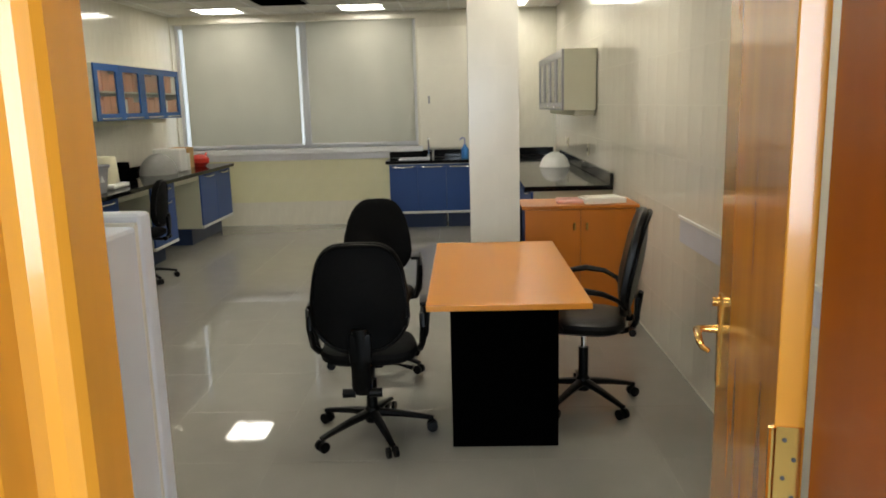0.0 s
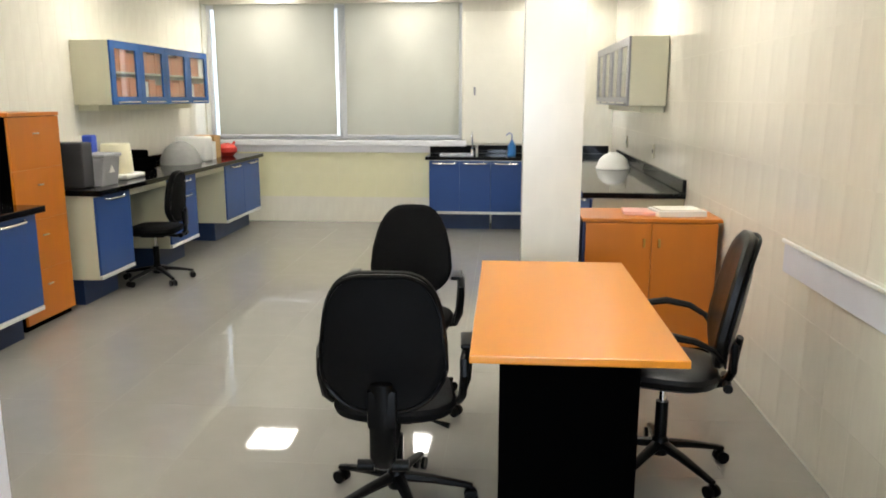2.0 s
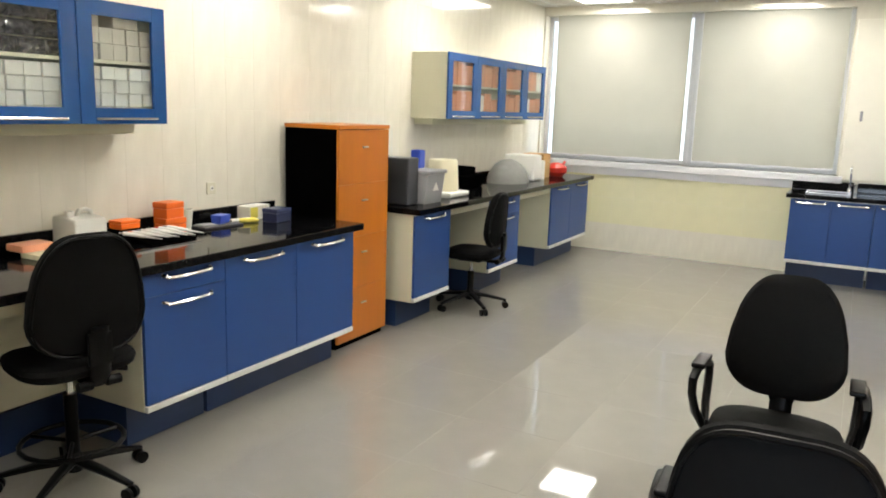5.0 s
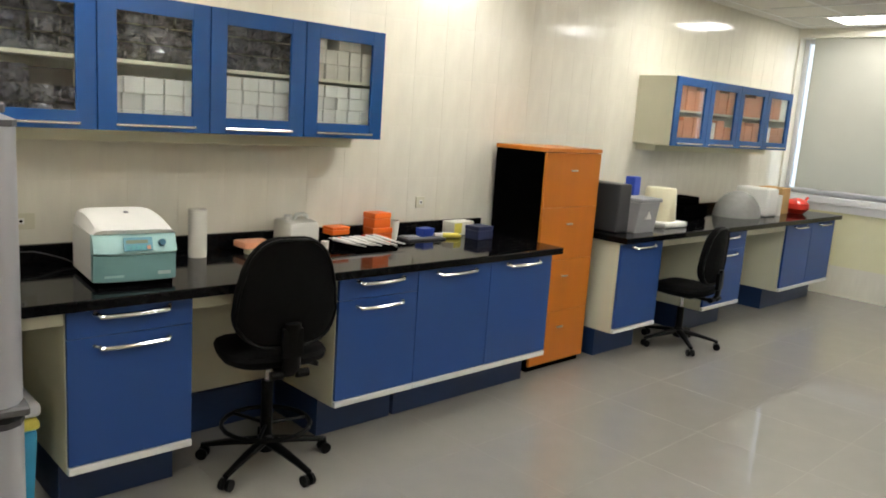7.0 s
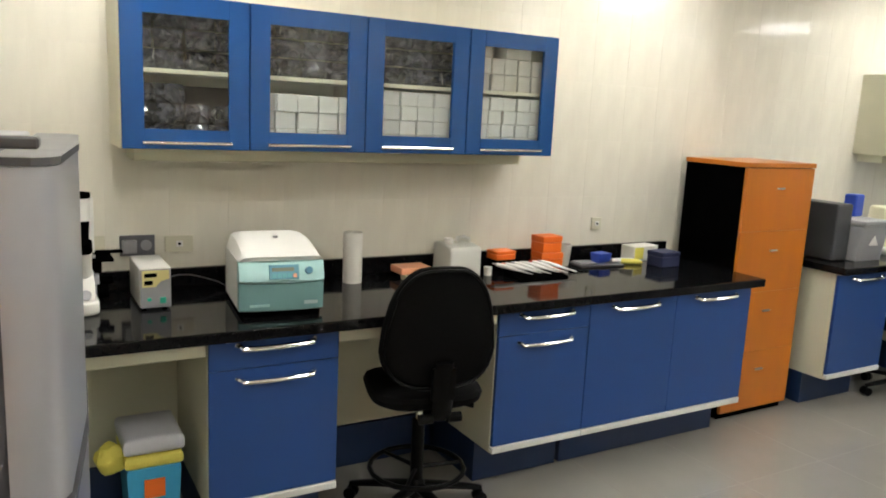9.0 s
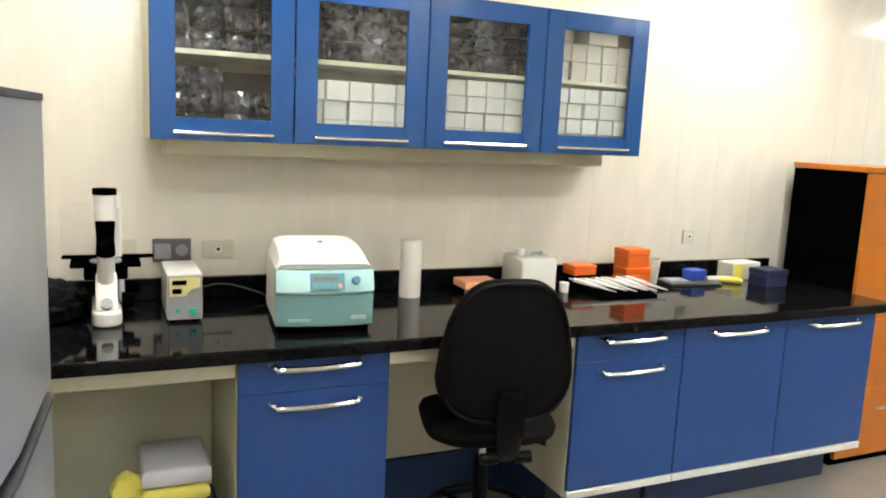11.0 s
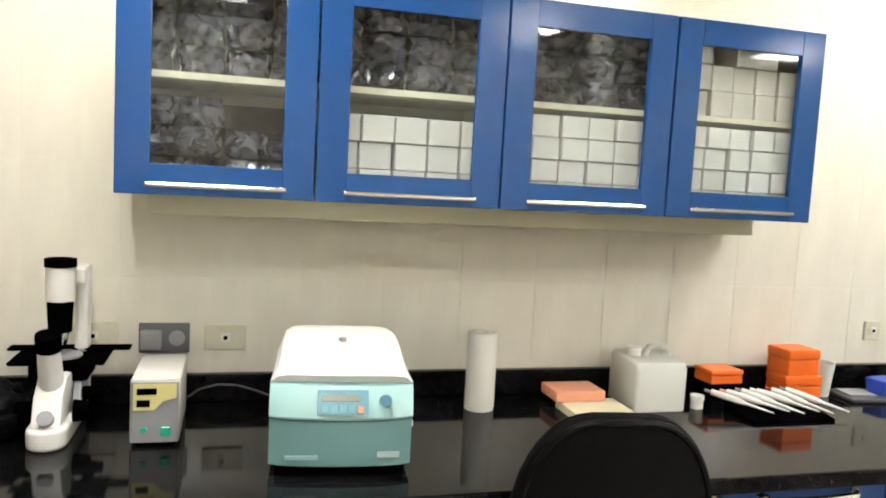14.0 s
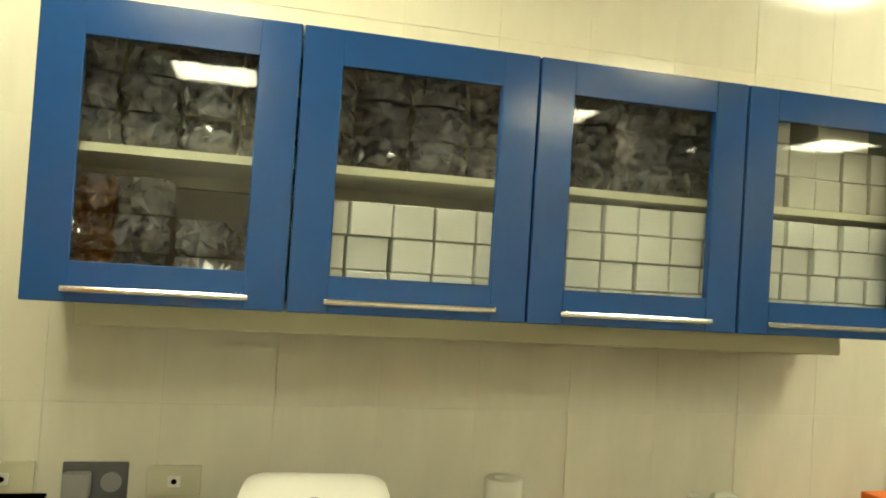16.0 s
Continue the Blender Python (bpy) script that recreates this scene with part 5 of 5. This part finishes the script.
for v in bm.verts:
    v.co = Vector((v.co.x * 0.20, v.co.y * 0.27, max(0, v.co.z) * 0.235))
bmesh.ops.remove_doubles(bm, verts=bm.verts[:], dist=0.001)
part("dome", bm, mat("grey_film_cover", (0.24, 0.24, 0.225), 0.55, scale=20, vary=0.15, bump=0.3, bump_scale=20), c, smooth=True)
part("housing", B((-0.16, 0.24, 0), (0.18, 0.46, 0.27), 0.03, 3), OFFWHITE, c, smooth=True)
part("cylinder", cyl(bmesh.new(), (0.1, 0.56, 0), (0.1, 0.56, 0.20), 0.07), OFFWHITE, c, smooth=True)
c = thing("cardboard_box", -3.08, 8.66, ZB, 0, "small pink-brown cardboard box on the far bench", "box")
part("carton", B((-0.12, -0.10, 0), (0.12, 0.10, 0.26), 0.004), CARD, c)
c = thing("red_kettle", -2.95, 8.93, ZB, 0, "shiny red plastic bowl with a spout", "bowl")
bm = bmesh.new()
lathe(bm, [(0.07, 0), (0.12, 0.05), (0.12, 0.10), (0.08, 0.14), (0.03, 0.155)], 24)
part("body", bm, RED, c, smooth=True)
bm = bmesh.new()
sweep(bm, [(0.0, 0.09, 0.07), (0.02, 0.16, 0.12), (0.03, 0.19, 0.16)], [0.025, 0.018, 0.014], 8)
part("spout", bm, RED, c, smooth=True)

# ---- sink side ----
c = thing("wash_bottle", 0.47, 9.30, ZB, 0, "small blue wash bottle by the sink", "bottle")
bm = bmesh.new()
lathe(bm, [(0.045, 0), (0.048, 0.01), (0.048, 0.12), (0.02, 0.16), (0.018, 0.18)], 20)
part("bottle", bm, mat("blue_bottle", (0.05, 0.25, 0.65), 0.3), c, smooth=True)
bm = bmesh.new()
sweep(bm, [(0, 0, 0.181), (0, 0, 0.25), (-0.03, 0, 0.27), (-0.07, 0, 0.24)], 0.006, 6)
part("nozzle", bm, BLUEP, c, smooth=True)
c = thing("soap_dispenser", 0.78, 9.42, ZB, 0, "pale green and white dispenser bottle", "dispenser")
part("bottle", B((-0.08, -0.06, 0), (0.08, 0.06, 0.26), 0.02, 3), mat("pale_green_plastic", (0.45, 0.62, 0.52), 0.35), c, smooth=True)
part("cap", B((-0.085, -0.065, 0.261), (0.085, 0.065, 0.34), 0.015, 2), OFFWHITE, c)
c = thing("bowl", 1.45, 7.58, ZB, 0, "white enamel bowl turned upside down on the worktop", "bowl")
bm = bmesh.new()
lathe(bm, [(0.165, 0), (0.168, 0.008), (0.158, 0.03), (0.135, 0.09), (0.09, 0.135), (0.05, 0.15), (0.048, 0.158)], 36)
part("bowl", bm, OFFWHITE, c, smooth=True)
for y, z in ((8.4, 1.12), (6.9, 1.12)):
    c = thing("wall_socket", XR - 0.001, y, z, 180, "small ivory electric outlet over the side worktop", "socket", "wall sockets")
    part("plate", B((0, -0.04, -0.06), (0.01, 0.04, 0.06), 0.003), SOCKET, c)
    part("outlet", B((0.0105, -0.014, -0.018), (0.016, 0.014, 0.018), 0.002), DARKGREY, c)
c = thing("panel_handle", 0.0, YW - 0.0225, 1.62, 270, "small grey pull handle on the cream wall panel", "handle")
part("grip", B((0, -0.012, 0), (0.022, 0.012, 0.10), 0.004), GREY, c)
# thin board coloured as daylight reflected on the dado tiles; the rail is their ledge
c = thing("dado_ledge_sheen", XR - 0.0005, 1.9, 0, 0, "pale blue strip standing for daylight reflected on the tiles, under a rounded ledge rail", "wall guard")
part("board", B((-0.006, -1.7, 0.78), (-0.001, 1.68, 0.915), 0.002), mat("pale_blue_sheen", (0.72, 0.75, 0.82), 0.25, vary=0.04), c)
part("top_rail", B((-0.014, -1.7, 0.917), (-0.001, 1.70, 0.935), 0.005, 2), WHITE, c)

# ---- tiles ----
def tiles(parent, name, mesh_m, size, cells, to_world, gap=0.0016, thick=0.0008, limit=300, near=(0, 3)):
    """Rectangular tiles as pieces of a wall or floor; alike ones share a mesh; those far from the walk are joined."""
    cells = sorted(cells, key=lambda c: (sum(to_world(c[0] + c[2] / 2, c[1] + c[3] / 2)[i] ** 2 * (1 if i < 2 else 0) for i in range(2)) - 2 * (near[0] * to_world(c[0], c[1])[0] + near[1] * to_world(c[0], c[1])[1])))
    meshes = {}
    rest = bmesh.new()
    for n, (u, v, w, h) in enumerate(cells):
        o0, o1, on = Vector(to_world(u + gap / 2, v + gap / 2)), Vector(to_world(u + w - gap / 2, v + gap / 2)), Vector(to_world(u + gap / 2, v + h - gap / 2))
        U, V = o1 - o0, on - o0
        N = U.cross(V).normalized()
        key = (round(w, 3), round(h, 3), tuple(round(a, 2) for a in N))

        def build(bm, base):
            c = 0.0004
            un, vn = U.normalized() * c, V.normalized() * c
            lo = [base, base + U, base + U + V, base + V]
            hi = [base + un + vn + N * thick, base + U - un + vn + N * thick, base + U + V - un - vn + N * thick, base + V + un - vn + N * thick]
            mid = [p + N * (thick - c) for p in lo]
            a, b, d = [bm.verts.new(p) for p in lo], [bm.verts.new(p) for p in mid], [bm.verts.new(p) for p in hi]
            bm.faces.new(d)
            for p, q in ((a, b), (b, d)):
                for i in range(4):
                    bm.faces.new((p[i], p[(i + 1) % 4], q[(i + 1) % 4], q[i]))
        if n < limit:
            if key not in meshes:
                bm = bmesh.new()
                build(bm, Vector((0, 0, 0)))
                me = bpy.data.meshes.new(name)
                bm.to_mesh(me), bm.free()
                me.materials.append(mesh_m)
                meshes[key] = me
            ob = new(name, meshes[key])
            ob.parent = parent
            ob.location = o0
        else:
            build(rest, o0)
    if len(cells) > limit:
        me = bpy.data.meshes.new(name + "_rest")
        rest.to_mesh(me)
        me.materials.append(mesh_m)
        o = new(name + "s_joined", me)
        o.parent = parent
        o["kind"] = "stuff"
    rest.free()


def grid(u0, u1, v0, v1, w, h, hole=None):
    out = []
    nu, nv = int(math.ceil((u1 - u0) / w - 1e-6)), int(math.ceil((v1 - v0) / h - 1e-6))
    for i in range(nu):
        for j in range(nv):
            a, b = u0 + i * w, v0 + j * h
            c, d = min(a + w, u1), min(b + h, v1)
            if c - a < 0.02 or d - b < 0.02:
                continue
            if hole and a < hole[1] and c > hole[0] and b < hole[3] and d > hole[2]:
                a2, b2, c2, d2 = a, b, c, d
                if d > hole[2] > b and b < hole[2]:
                    out.append((a2, b2, c2 - a2, hole[2] - b2))
                if d > hole[3] > b:
                    out.append((a2, hole[3], c2 - a2, d2 - hole[3]))
                if a < hole[0] < c:
                    out.append((a2, max(b2, hole[2]), hole[0] - a2, min(d2, hole[3]) - max(b2, hole[2])))
                if a < hole[1] < c:
                    out.append((hole[1], max(b2, hole[2]), c2 - hole[1], min(d2, hole[3]) - max(b2, hole[2])))
            else:
                out.append((a, b, c - a, d - b))
    return [r for r in out if r[2] > 0.01 and r[3] > 0.01]


obs = bpy.data.objects
TW, TH = 0.2455, 0.31
tiles(obs["wall_west"], "tile", TILE, 0, grid(-0.177, 4.95, 0.015, ZC - 0.002, TW, TH), lambda u, v: (XL - 0.0008, u, v), near=(-3.3, 3))
tiles(obs["wall_west_far"], "tile", TILE, 0, grid(4.95, YW, 0.015, ZC - 0.002, TW, TH), lambda u, v: (XL2 - 0.002, u, v), near=(-3.3, 5))
tiles(obs["wall_east"], "tile", TILE, 0, grid(0.0, YW, 0.015, ZC - 0.002, TW, TH), lambda u, v: (XR + 0.002, YW - u, v), near=(1.7, 3))
north = grid(0, XR - XL2, 0.015, ZC - 0.002, TW, TH, (W0 - XL2, W1 - XL2, WZ0, WZ1))
tiles(obs["wall_north"], "tile", TILE, 0, [c for c in north if not (c[0] + XL2 < -0.35 and 0.2 < c[1] < 1.05)], lambda u, v: (XL2 + u, YW + 0.002, v), near=(-1, 9))
tiles(obs["wall_north.001"], "tile", YELLOW, 0, [c for c in north if c[0] + XL2 < -0.35 and 0.2 < c[1] < 1.05], lambda u, v: (XL2 + u, YW + 0.002, v), near=(-1, 9))
for nm, f, w in (("a", lambda u, v: (PX0 + u, PY0 + 0.002, v), PX1 - PX0), ("b", lambda u, v: (PX0 + 0.002, PY1 - u, v), PY1 - PY0), ("c", lambda u, v: (PX1 - u, PY1 - 0.002, v), PX1 - PX0), ("d", lambda u, v: (PX1 - 0.002, PY0 + u, v), PY1 - PY0)):
    tiles(obs["pillar"], "tile", PTILE, 0, grid(0, w, 0, ZC - 0.002, 0.3555, TH), f, near=(0, 4))
tiles(obs["floor"], "floor_tile", FLOOR, 0, grid(0, XR - XL2, 0, YW + 3.0, 0.60, 0.60), lambda u, v: (XL2 + u, -3.0 + v, -0.002), gap=0.0015, near=(-0.5, 3))
